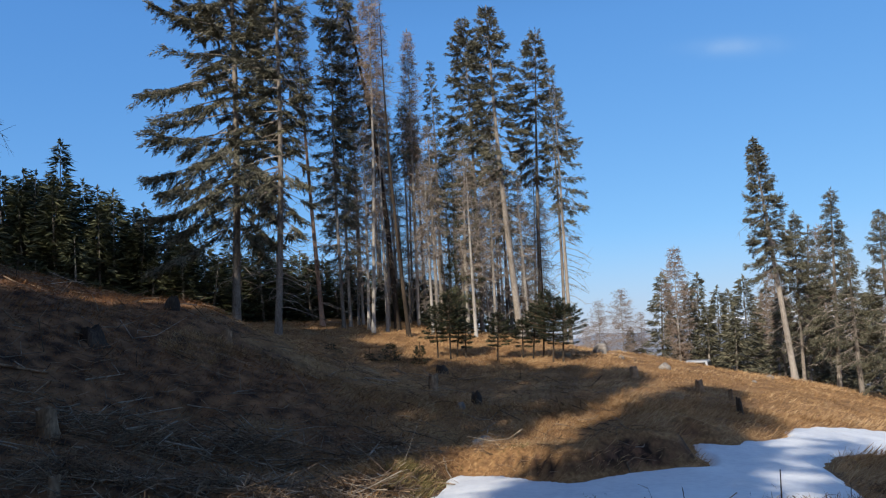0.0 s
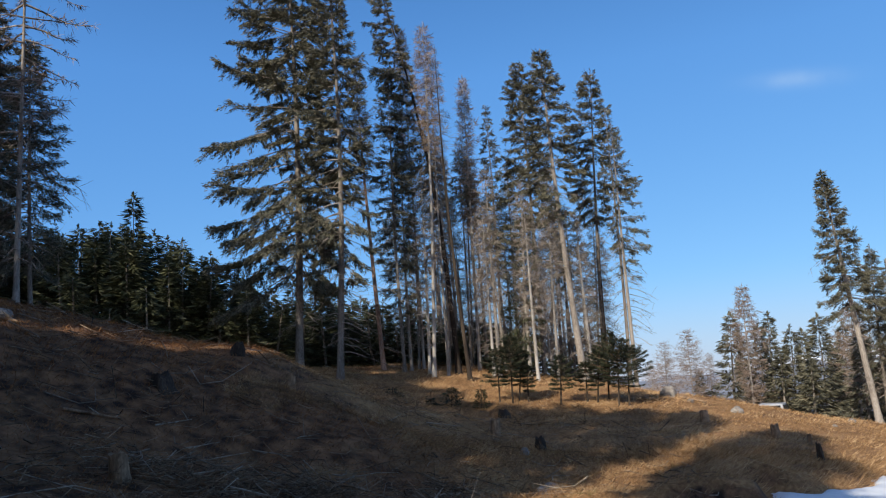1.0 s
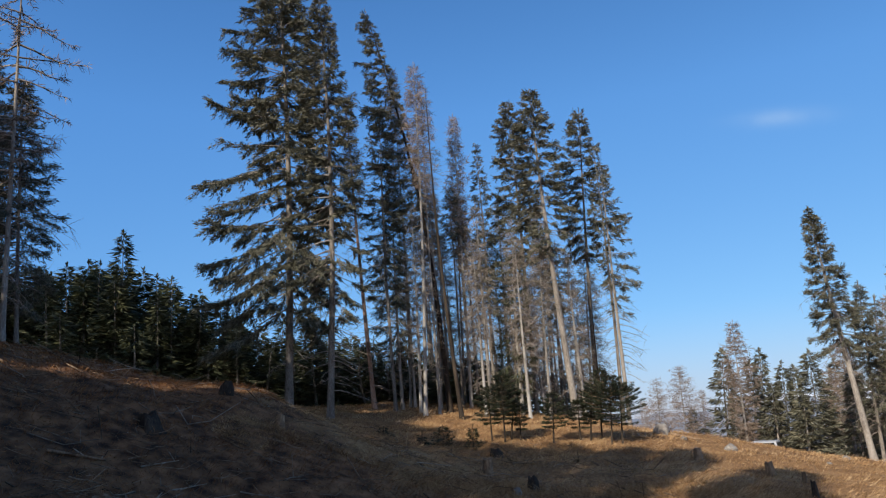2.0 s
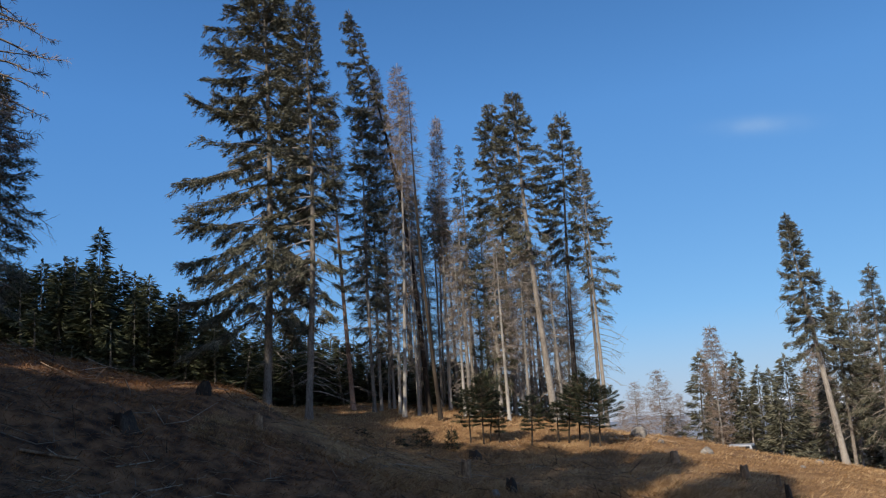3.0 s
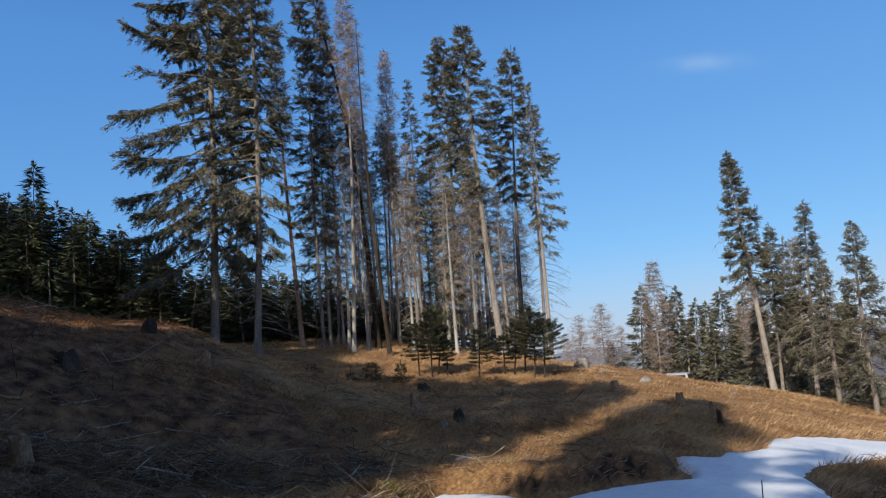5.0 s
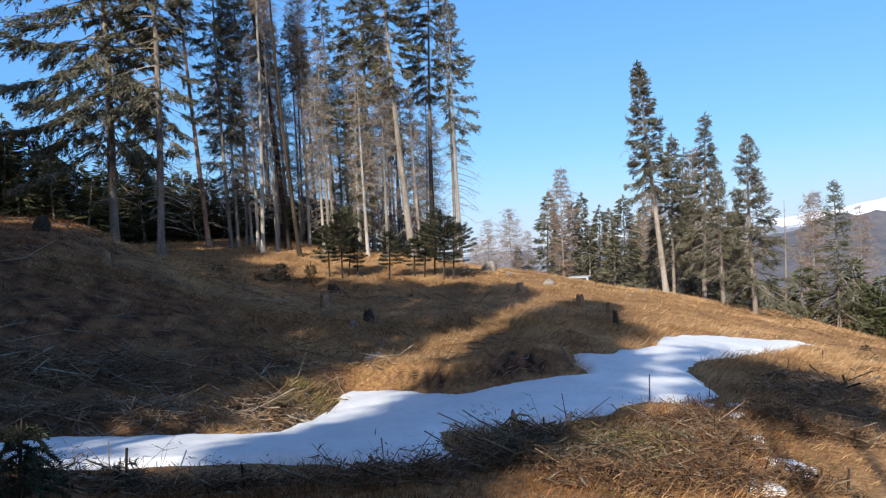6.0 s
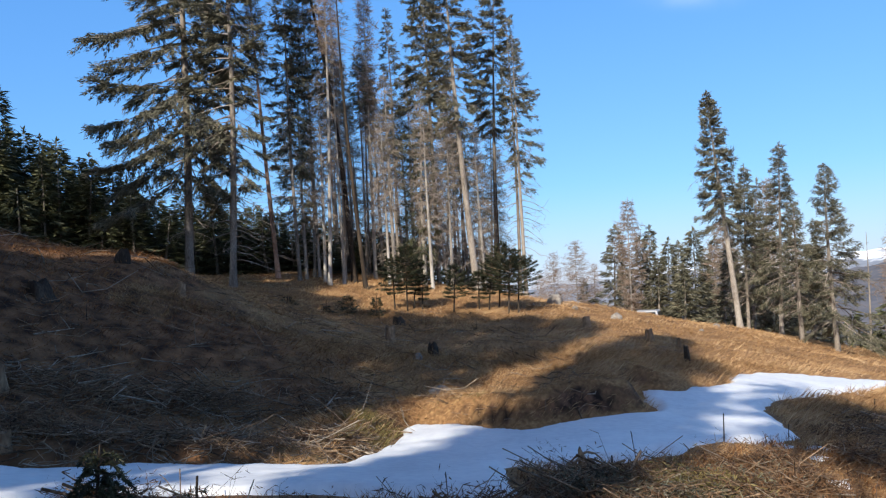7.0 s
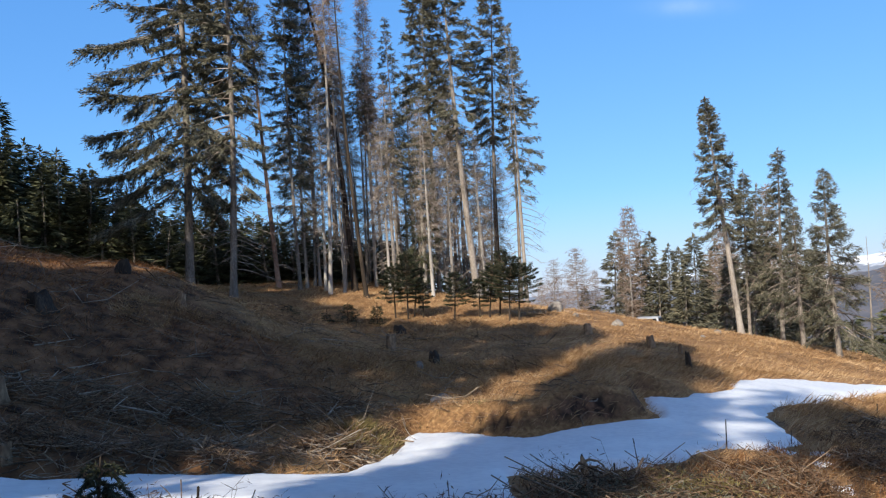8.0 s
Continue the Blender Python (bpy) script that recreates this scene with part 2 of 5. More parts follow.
def inside(x, y, edge):
    """How far points lie inside a closed outline; negative outside."""
    p = np.array(edge)
    q = np.roll(p, -1, 0)
    best, odd = np.full(x.shape, 1e9), np.zeros(x.shape, bool)
    for (ax, ay), (bx, by) in zip(p, q):
        t = np.clip(((x - ax) * (bx - ax) + (y - ay) * (by - ay)) / ((bx - ax) ** 2 + (by - ay) ** 2), 0, 1)
        best = np.minimum(best, np.hypot(x - ax - t * (bx - ax), y - ay - t * (by - ay)))
        if ay != by:
            odd ^= ((ay > y) != (by > y)) & (x < (bx - ax) * (y - ay) / (by - ay) + ax)
    return np.where(odd, best, -best)


def smooth(v, lo, hi):
    v = np.clip((v - lo) / (hi - lo), 0, 1)
    return v * v * (3 - 2 * v)


def ground(x, y, rough=True):
    x, y = np.asarray(x, float), np.asarray(y, float)
    cx, cy = np.clip(x, -46, 46), np.clip(y, -42, 68)
    a, b = cx / 40, (cy - 20) / 40
    k = iter(HILL)
    z = sum(next(k) * a ** i * b ** j for i in range(4) for j in range(4 - i))
    for sx, sy, s, h in SWELLS:
        z = z + h * np.exp(-((cx - sx) ** 2 + (cy - sy) ** 2) / (2 * s * s))
    z = z - 0.16 * (x - cx) - 0.10 * np.maximum(y - cy, 0)
    z = np.clip(z, -120, 60)
    zone = (x > -12) & (x < 18) & (y > 4) & (y < 27)
    deep = np.full(x.shape, -9.0)
    if zone.any():
        deep = deep.copy() if deep.ndim else deep.reshape(1)
        deep[zone if zone.ndim else np.array([True])] = inside(np.atleast_1d(x)[np.atleast_1d(zone)], np.atleast_1d(y)[np.atleast_1d(zone)], SNOW_EDGE)
        deep = deep.reshape(x.shape)
    # a low cut bank on the uphill side of the track
    uphill = smooth(y - np.interp(x, *ROAD), 0.0, 1.0)
    tall = 0.34 - 0.22 * smooth(x, 4.5, 7.5) + 0.40 * np.exp(-((x - 2.4) / 1.9) ** 2)
    z = z + uphill * tall * smooth(-deep + 0.06 * lattice(x / 0.8, y / 0.8, 51), 0.05, 0.55) * np.exp(-np.maximum(-deep - 0.3, 0) / 1.5) * (deep > -8)
    if rough:
        calm = 1 - 0.85 * smooth(deep, -0.25, 0.3)
        near = calm / (1 + (np.hypot(x, y) / 60) ** 4)
        z = z + near * (0.11 * lattice(x / 1.7, y / 1.7, 1) + 0.065 * lattice(x / 0.7, y / 0.7, 2) + 0.03 * lattice(x / 0.33, y / 0.33, 3))
        z = z + 0.6 * smooth(np.hypot(x, y), 50, 110) * lattice(x / 23, y / 23, 5)
    return z


def axis(parts):
    out = []
    for lo, hi, step in parts:
        out += list(np.arange(lo, hi, step))
    return np.array(out)


gx = axis([(-4600, -600, 400), (-600, -120, 40), (-120, -46, 6), (-46, -18, 0.6), (-18, 18, 0.22), (18, 46, 0.6), (46, 120, 6), (120, 600, 40), (600, 4700, 400)])
gy = axis([(-4600, -600, 400), (-600, -120, 40), (-120, -40, 8), (-40, 2, 1.5), (2, 30, 0.2), (30, 70, 0.5), (70, 140, 6), (140, 600, 40), (600, 4700, 400)])
X, Y = np.meshgrid(gx, gy)
HEIGHT = ground(X, Y)


def gz(x, y):
    """The height of the ground at a place."""
    i, j = int(np.searchsorted(gx, x)) - 1, int(np.searchsorted(gy, y)) - 1
    u, v = (x - gx[i]) / (gx[i + 1] - gx[i]), (y - gy[j]) / (gy[j + 1] - gy[j])
    h = HEIGHT[j:j + 2, i:i + 2]
    return float((h[0, 0] * (1 - u) + h[0, 1] * u) * (1 - v) + (h[1, 0] * (1 - u) + h[1, 1] * u) * v)


# ---------------------------------------------------------------- mesh helpers
def mesh_object(name, verts, faces, mat, parent=None, label="", smooth=False):
    me = bpy.data.meshes.new(name)
    verts, faces = np.asarray(verts, np.float32), np.asarray(faces, np.int32)
    me.vertices.add(len(verts))
    me.vertices.foreach_set("co", verts.ravel())
    k = faces.shape[1]
    me.loops.add(faces.size)
    me.loops.foreach_set("vertex_index", faces.ravel())
    me.polygons.add(len(faces))
    me.polygons.foreach_set("loop_start", np.arange(0, faces.size, k, dtype=np.int32))
    me.polygons.foreach_set("loop_total", np.full(len(faces), k, np.int32))
    if smooth:
        me.polygons.foreach_set("use_smooth", np.ones(len(faces), bool))
    me.update(calc_edges=True)
    me.materials.append(mat)
    ob = new(name, me)
    ob.parent = parent
    return tagged(ob, label) if label else ob


def part(name, bm, mat, parent=None, label="", smooth=False):
    me = bpy.data.meshes.new(name)
    bm.to_mesh(me)
    bm.free()
    if smooth:
        me.polygons.foreach_set("use_smooth", np.ones(len(me.polygons), bool))
    me.materials.append(mat)
    ob = new(name, me)
    ob.parent = parent
    return tagged(ob, label) if label else ob


class Tubes:
    """Collects tapered round limbs into one mesh."""

    def __init__(self):
        self.v, self.f, self.n = [], [], 0

    def add(self, points, radii, sides=5):
        p = np.asarray(points, float)
        r = np.asarray(radii, float)
        d = np.gradient(p, axis=0)
        d /= np.linalg.norm(d, axis=1)[:, None] + 1e-9
        side = np.cross(d, (0.31, 0.17, 0.93) if abs(d[0, 2]) < 0.9 else (1.0, 0.1, 0))
        side /= np.linalg.norm(side, axis=1)[:, None] + 1e-9
        up = np.cross(d, side)
        an = np.arange(sides) * 2 * np.pi / sides
        ring = p[:, None] + r[:, None, None] * (np.cos(an)[None, :, None] * side[:, None] + np.sin(an)[None, :, None] * up[:, None])
        m = len(p)
        self.v.append(ring.reshape(-1, 3))
        i, j = np.meshgrid(np.arange(m - 1), np.arange(sides), indexing="ij")
        a, b = i * sides + j, i * sides + (j + 1) % sides
        self.f.append(np.stack([a, b, b + sides, a + sides], -1).reshape(-1, 4) + self.n)
        self.n += m * sides

    def build(self, name, mat, parent=None, label=""):
        if not self.v:
            return None
        return mesh_object(name, np.vstack(self.v), np.vstack(self.f), mat, parent, label, True)


class Leaves:
    """Collects many small kite-shaped sprays into one mesh."""

    def __init__(self):
        self.v = []

    def add(self, at, along, across):
        q = np.stack([at, at + along * 0.4 + across, at + along, at + along * 0.45 - across], 1)
        self.v.append(q.reshape(-1, 3))

    def build(self, name, mat, parent=None, label=""):
        if not self.v:
            return None
        v = np.vstack(self.v)
        return mesh_object(name, v, np.arange(len(v)).reshape(-1, 4), mat, parent, label)


# ---------------------------------------------------------------- ground and distance
gi = np.arange(X.size).reshape(X.shape)
faces = np.stack([gi[:-1, :-1], gi[:-1, 1:], gi[1:, 1:], gi[1:, :-1]], -1).reshape(-1, 4)
land = mesh_object("ground", np.stack([X, Y, HEIGHT], -1).reshape(-1, 3), faces, GRASS, smooth=True)
tagged(land, "sloping clearing of dry tawny grass", "ground", kind="structure")

# distant range: dark lower slopes and snow on the heights
def far_range(name, label, dist, crest, mat, seed, lo=-75, hi=75):
    az = np.radians(np.linspace(lo, hi, 260))
    t = np.linspace(0, 1, 26)
    A, T = np.meshgrid(az, t)
    deg = np.degrees(A)
    top = crest(deg) + dist * 0.006 * lattice(deg / 3.1, deg * 0, seed) + dist * 0.003 * lattice(deg / 0.9, deg * 0, seed + 1)
    r = dist * (1 - 0.35 * (1 - T)) + dist * 0.012 * lattice(deg / 1.3, T * 9, seed + 2)
    z = -130 + (top + 130) * T ** 1.2 + dist * 0.004 * lattice(deg / 1.1, T * 7, seed + 3) * T
    v = np.stack([r * np.sin(A), r * np.cos(A), z], -1).reshape(-1, 3)
    idx = np.arange(A.size).reshape(A.shape)
    f = np.stack([idx[:-1, :-1], idx[:-1, 1:], idx[1:, 1:], idx[1:, :-1]], -1).reshape(-1, 4)
    return tagged(mesh_object(name, v, f, mat, smooth=True), label, "mountain", kind="structure")


def far_material(name, low, high, snow_from, snow_to, glow):
    m = material(name, low, [(a + b) / 2 for a, b in zip(low, high)], high, 0.004, 0.03, 0.95, 0.0, spec=0.0)
    n, l = m.node_tree.nodes, m.node_tree.links
    bsdf = n["Principled BSDF"]
    ramp = next(k for k in n if k.type == "VALTORGB")
    geo = n.new("ShaderNodeNewGeometry")
    sep = n.new("ShaderNodeSeparateXYZ")
    l.new(geo.outputs["Position"], sep.inputs[0])
    tex = n.new("ShaderNodeTexNoise")
    tex.inputs["Scale"].default_value, tex.inputs["Detail"].default_value = 0.012, 6
    l.new(geo.outputs["Position"], tex.inputs["Vector"])
    wob = n.new("ShaderNodeMath")
    wob.operation = "MULTIPLY_ADD"
    wob.inputs[1].default_value = (snow_to - snow_from) * 5.0
    l.new(tex.outputs["Fac"], wob.inputs[0])
    l.new(sep.outputs["Z"], wob.inputs[2])
    mr = n.new("ShaderNodeMapRange")
    mr.inputs["From Min"].default_value, mr.inputs["From Max"].default_value = snow_from + (snow_to - snow_from) * 2.5, snow_to + (snow_to - snow_from) * 2.5
    l.new(wob.outputs[0], mr.inputs["Value"])
    mx = n.new("ShaderNodeMix")
    mx.data_type = "RGBA"
    l.new(mr.outputs["Result"], mx.inputs["Factor"])
    l.new(ramp.outputs["Color"], mx.inputs["A"])
    mx.inputs["B"].default_value = (0.86, 0.88, 0.92, 1)
    l.new(mx.outputs["Result"], bsdf.inputs["Base Color"])
    # a blue glow in the material stands in for the haze of distance
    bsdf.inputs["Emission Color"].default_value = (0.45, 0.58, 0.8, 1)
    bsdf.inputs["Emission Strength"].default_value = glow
    return m


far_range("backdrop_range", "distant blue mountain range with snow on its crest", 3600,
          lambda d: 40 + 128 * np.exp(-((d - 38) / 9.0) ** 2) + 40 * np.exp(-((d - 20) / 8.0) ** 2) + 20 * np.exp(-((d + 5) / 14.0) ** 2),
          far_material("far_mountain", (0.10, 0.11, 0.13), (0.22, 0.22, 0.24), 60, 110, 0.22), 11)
far_range("backdrop_ridge", "distant wooded ridge, hazed by a faint blue glow", 2200,
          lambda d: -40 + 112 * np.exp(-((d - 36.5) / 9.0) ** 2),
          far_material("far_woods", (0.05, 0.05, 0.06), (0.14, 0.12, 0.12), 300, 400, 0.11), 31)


# ---------------------------------------------------------------- conifers
LABELS = {
    "spruce": "tall spruce with a grey trunk and ragged dark green crown",
    "larch": "bare winter larch with fine tawny twigs",
    "snag": "dead standing conifer with a bare trunk and stubs",
    "bare": "slender conifer with a pale trunk and dead grey twigs",
    "sapling": "young dark spruce with a bare lower stem",
    "shrub": "knee-high spruce seedling in the grass",
    "young": "dense dark spruce with branches near to the ground",
}
tree_seed = [0]


def conifer(kind, x, y, height, lean, radius, low, left, right, look="", spray=1.0, coarse=1.0, full=1.6, droop=0.0, foot=0.6, bow=(0.0, 0.0), skirt=0):
    """A conifer on the ground at x, y. lean: how far its top stands off its foot; low: where its crown begins, as a share of
    its height; left, right: how far its boughs reach to -x and to +x; bow: how far the stem bulges half way up;
    skirt: how many long dead boughs hang low on the stem."""
    tree_seed[0] += 1
    rng = np.random.default_rng(tree_seed[0])
    z0 = gz(x, y) - 0.1
    name = {"larch": "larch", "snag": "dead_tree", "bare": "thin_conifer", "sapling": "sapling", "shrub": "seedling"}.get(kind, "spruce")
    root = new(name)
    root.location = (x, y, z0)
    tagged(root, LABELS[kind] if look not in ("red", "dusk") else {"red": "leaning dead conifer with a reddish trunk", "dusk": "dense spruce of the shaded stand"}[look],
           "tree", {"young": "spruces of the dense stands", "sapling": "young spruces at the edge of the stand", "shrub": "seedlings in the grass"}.get(kind, "tall trees of the stand"))
    h = height + 0.1
    wob = rng.normal(0, 0.006 * h, 2)

    def axis_at(s):
        s = np.asarray(s, float)
        bend = np.sin(s * np.pi)
        return np.stack([lean[0] * s + (wob[0] + bow[0]) * bend, lean[1] * s + (wob[1] + bow[1]) * bend, h * s], -1)

    # trunk with a flared foot
    s = np.concatenate([[0, 0.012, 0.03], np.linspace(0.06, 1.0, 14)])
    taper = radius * 0.74 * (1 - 0.93 * s ** 1.25) * np.where(s < 0.04, 1 + 0.4 * (1 - s / 0.04), 1)
    tb = Tubes()
    tb.add(axis_at(s), np.maximum(taper, 0.012), 9 if radius > 0.1 else 6)
    bark = BARK
    if kind == "bare" or (kind == "larch" and x > -8):
        bark = BARK_PALE
    if look == "red":
        bark = BARK_RED
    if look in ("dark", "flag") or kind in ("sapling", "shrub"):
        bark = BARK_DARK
    tb.build("trunk", bark, root)

    limbs, lv, tufts = Tubes(), Leaves(), Leaves()
    big = kind == "spruce" and y > 4          # seen near enough to show each bough
    # young spruces on the left get darker needles in place of shade
    needle = NEEDLE_YOUNG_SHADED if kind in ("sapling", "shrub") else NEEDLE_FRESH_AND_SHADED if look == "fresh" or (kind == "young" and x < -2) else NEEDLE
    mean, skew = (left + right) / 2, (right - left) / 2
    green = kind in ("spruce", "young", "sapling", "shrub")

    def radius_at(phi):
        if look == "flag":                     # boughs on the lee side alone
            return right + (left - right) * max(0.0, -math.cos(phi)) ** 0.7
        return max(0.12, mean + skew * max(-1.0, min(1.0, 1.6 * math.cos(phi))))

    # crown: whorls of boughs
    if kind in ("spruce", "young", "sapling", "shrub", "larch", "bare", "snag"):
        step = {"spruce": 0.40, "young": 0.42, "sapling": 0.15, "shrub": 0.1, "larch": 0.40, "bare": 0.55, "snag": 0.5}[kind]
        step *= max(1.0, h / 16) ** 0.3 * ((1.3 if h > 14 else 0.72) if big else 1.0)
        zz = low * h
        phase = rng.uniform(0, 6.28)
        while zz < h * 0.99:
            rel = (zz - low * h) / (h * (1 - low))
            if kind in ("young", "shrub"):
                prof = (1 - rel) ** 0.9 + 0.03
            elif kind == "sapling":
                prof = min(1, 0.5 + 1.6 * rel) * (1 - rel) ** 0.55 + 0.05
            elif kind == "larch":
                prof = min(1, 0.35 + 1.4 * rel) * (1 - rel) ** 0.6 + 0.05
            else:
                prof = min(1, foot + 1.5 * rel) * (1 - rel ** full) ** 0.8 + (0.03 if big else 0.10)
            count = int(rng.integers(4, 7)) if kind != "snag" and look != "old" else int(rng.integers(1, 4))
            for b in range(count):
                phi = phase + b * 6.283 / count + rng.normal(0, 0.35)
                length = prof * radius_at(phi) * rng.uniform(0.72, 1.3)
                if green and rng.random() < 0.13:
                    length *= 0.5
                if length < 0.08 or (big and rng.random() > 0.32 + 0.5 * spray):
                    continue
                base = axis_at((zz + rng.uniform(-0.2, 0.2) * step) / h)
                out = np.array([math.cos(phi), math.sin(phi), 0.0])
                lat = np.array([-math.sin(phi), math.cos(phi), 0.0])
                if look == "old":
                    rise, sag = rng.uniform(-0.25, 0.1), rng.uniform(0.15, 0.4)
                elif kind == "larch":
                    rise, sag = rng.uniform(-0.1, 0.25), rng.uniform(-0.05, 0.2)
                elif kind in ("young", "sapling", "shrub"):
                    rise, sag = 0.15 + 0.5 * rel, 0.25
                elif big:
                    rise, sag = -0.34 - droop + (0.85 + droop) * rel + rng.normal(0, 0.16), rng.uniform(0.10, 0.42) - 0.12 * rel
                else:
                    rise, sag = -0.26 - droop + (0.72 + droop) * rel + rng.normal(0, 0.17), rng.uniform(0.12, 0.48) - 0.1 * rel
                u = np.linspace(0, 1, 6 if kind not in ("young", "sapling", "shrub") else 3)
                zc = length * (rise * u - sag * u ** 2 * 1.2 + 0.22 * u ** 4)
                pts = base + out * (length * u)[:, None] + lat * (length * 0.1 * rng.normal() * u ** 2)[:, None]
                pts[:, 2] += zc
                thick = min(0.045, 0.012 + 0.009 * length) * (0.7 if kind in ("young", "sapling") else 1.6 if look == "old" else 1)
                if look == "old":                # crooked old boughs
                    pts += np.cumsum(rng.normal(0, 0.05, pts.shape), 0) * u[:, None]
                if kind != "young" or length > 0.7:
                    limbs.add(pts, thick * (1 - 0.8 * u), 3)
                if kind == "snag":
                    continue
                # sprays along the bough
                if big:
                    q0 = 0.15 + 0.38 * (1 - rel) * rng.uniform(0.5, 1.3)
                    run = np.gradient(pts, axis=0)
                    run /= np.linalg.norm(run, axis=1)[:, None]
                    fat, rich = 1.0 + 0.18 * length, max(0.8, 0.7 + 0.3 * spray)
                    n = int((3 + 70 * length) * rich)
                    q = q0 + (1.02 - q0) * rng.random(n)
                    at = np.stack([np.interp(q, u, pts[:, k]) for k in range(3)], -1) + rng.normal(0, 0.035 * fat, (n, 3))
                    at[:, 2] -= rng.uniform(0, 0.09, n) * fat
                    way_out = np.stack([np.interp(q, u, run[:, k]) for k in range(3)], -1)
                    spots, ways = [at], [way_out]
                    forks = rng.uniform(q0, 0.97, int(1.5 + 4.3 * length))
                    starts = np.stack([np.interp(forks, u, pts[:, j]) for j in range(3)], -1)
                    courses = np.stack([np.interp(forks, u, run[:, j]) for j in range(3)], -1)
                    for k, p0, t0 in zip(forks, starts, courses):      # side shoots that hang a little
                        ls = min(0.85, 0.14 + 0.34 * length * (1.2 - k)) * rng.uniform(0.6, 1.3)
                        d0 = t0 * rng.uniform(0.5, 0.9) + lat * rng.choice((-0.85, 0.85)) + np.array([0, 0, rng.normal(-0.12, 0.12)])
                        n = int((4 + 43 * ls) * rich)
                        w = rng.uniform(0.08, 1.0, n)
                        at = p0 + d0 * (ls * w)[:, None] + rng.normal(0, 0.028 * fat, (n, 3))
                        at[:, 2] -= 0.38 * ls * w ** 2 + rng.uniform(0, 0.08, n)
                        spots.append(at)
                        ways.append(np.tile(d0 - np.array([0, 0, 0.3]), (n, 1)))
                        limbs.add([p0, p0 + d0 * ls * 0.6 - np.array([0, 0, 0.13 * ls])], [0.010, 0.004], 3)
                    at, d = np.vstack(spots), np.vstack(ways)
                    n = len(at)
                    d = d + rng.normal(0, 0.30, (n, 3)) + np.array([0, 0, -0.10])
                    d /= np.linalg.norm(d, axis=1)[:, None]
                    fine = min(1.0, 0.34 + 0.033 * h)
                    ln = rng.uniform(0.13, 0.29, n) * fine
                    wv = np.cross(d, rng.normal(0, 1, (n, 3)) + np.array([0, 0, 0.8]))
                    wv /= np.linalg.norm(wv, axis=1)[:, None]
                    lv.add(at, d * ln[:, None], wv * (rng.uniform(0.013, 0.026, n) * fine)[:, None])
                elif green:
                    size = {"spruce": 1.0, "young": 1.0, "sapling": 0.5, "shrub": 0.4}[kind] * coarse
                    n = int(max(6, (12 + 48 * length) * spray / coarse))
                    q = rng.uniform(0.16, 1.03, n) ** 0.8
                    spread = length * 0.24 * np.clip(1.25 - q, 0.12, 1) + 0.05
                    off = rng.uniform(-1, 1, n) * spread
                    at = np.stack([np.interp(q, u, pts[:, k]) for k in range(3)], -1) + lat * off[:, None]
                    at[:, 2] -= np.abs(off) * 0.25 + rng.uniform(0, 0.12, n) * size
                    d = out * rng.uniform(0.45, 1.1, n)[:, None] + lat * (np.sign(off) * rng.uniform(0.05, 0.7, n))[:, None]
                    d[:, 2] += rng.normal(-0.18, 0.24, n)
                    d /= np.linalg.norm(d, axis=1)[:, None]
                    ln = rng.uniform(0.15, 0.44, n) * size
                    wv = np.cross(d, rng.normal(0, 1, (n, 3)) + np.array([0, 0, 1.2]))
                    wv /= np.linalg.norm(wv, axis=1)[:, None]
                    lv.add(at, d * ln[:, None], wv * (ln * rng.uniform(0.055, 0.11, n))[:, None])
                else:
                    n = int((16 + 30 * length) * spray)
                    q = rng.uniform(0.15, 1.0, n)
                    at = np.stack([np.interp(q, u, pts[:, k]) for k in range(3)], -1)
                    d = out * rng.uniform(0.0, 0.8, n)[:, None] + lat * rng.normal(0, 0.8, n)[:, None]
                    d[:, 2] += rng.normal(-0.15 if kind == "larch" else 0.0, 0.45, n)
                    d /= np.linalg.norm(d, axis=1)[:, None]
                    ln = rng.uniform(0.2, 0.65, n) * (0.6 + 0.4 * length) * (0.5 if look == "old" else 1)
                    wv = np.cross(d, rng.normal(0, 1, (n, 3)))
                    wv /= np.linalg.norm(wv, axis=1)[:, None]
                    lv.add(at, d * ln[:, None], wv * (rng.uniform(0.010, 0.026, n) * (0.7 if kind == "larch" else 0.5))[:, None])
                    if kind == "bare" and rng.random() < 0.12 + 0.45 * rel:      # the last green at the ends of the boughs
                        n = int(10 + 26 * length)
                        q = rng.uniform(0.45, 1.05, n)
                        at = np.stack([np.interp(q, u, pts[:, k]) for k in range(3)], -1) + rng.normal(0, 0.07, (n, 3))
                        d = out * rng.uniform(0.2, 1.0, n)[:, None] + rng.normal(0, 0.4, (n, 3)) - np.array([0, 0, 0.2])
                        d /= np.linalg.norm(d, axis=1)[:, None]
                        wv = np.cross(d, rng.normal(0, 1, (n, 3)))
                        wv /= np.linalg.norm(wv, axis=1)[:, None]
                        tufts.add(at, d * rng.uniform(0.10, 0.22, n)[:, None], wv * rng.uniform(0.008, 0.018, n)[:, None])
            phase += 0.7
            zz += step * rng.uniform(0.75, 1.25) * (1 - 0.35 * rel)
        # leader at the top
        if green:
            n = int((9 if big else 26) * spray)
            q = rng.uniform(0.955, 1.0, n)
            at = axis_at(q)
            d = rng.normal(0, 0.5, (n, 3)) + np.array([0, 0, 0.7])
            d /= np.linalg.norm(d, axis=1)[:, None]
            wv = np.cross(d, rng.normal(0, 1, (n, 3)))
            wv /= np.linalg.norm(wv, axis=1)[:, None]
            ln = rng.uniform(0.15, 0.35, n) * min(1, h / 9)
            lv.add(at, d * (ln * (0.6 if big else 1.0))[:, None], wv * (ln * (0.09 if big else 0.2))[:, None])

    # dead boughs below the crown, the lower ones singly
    single = 0
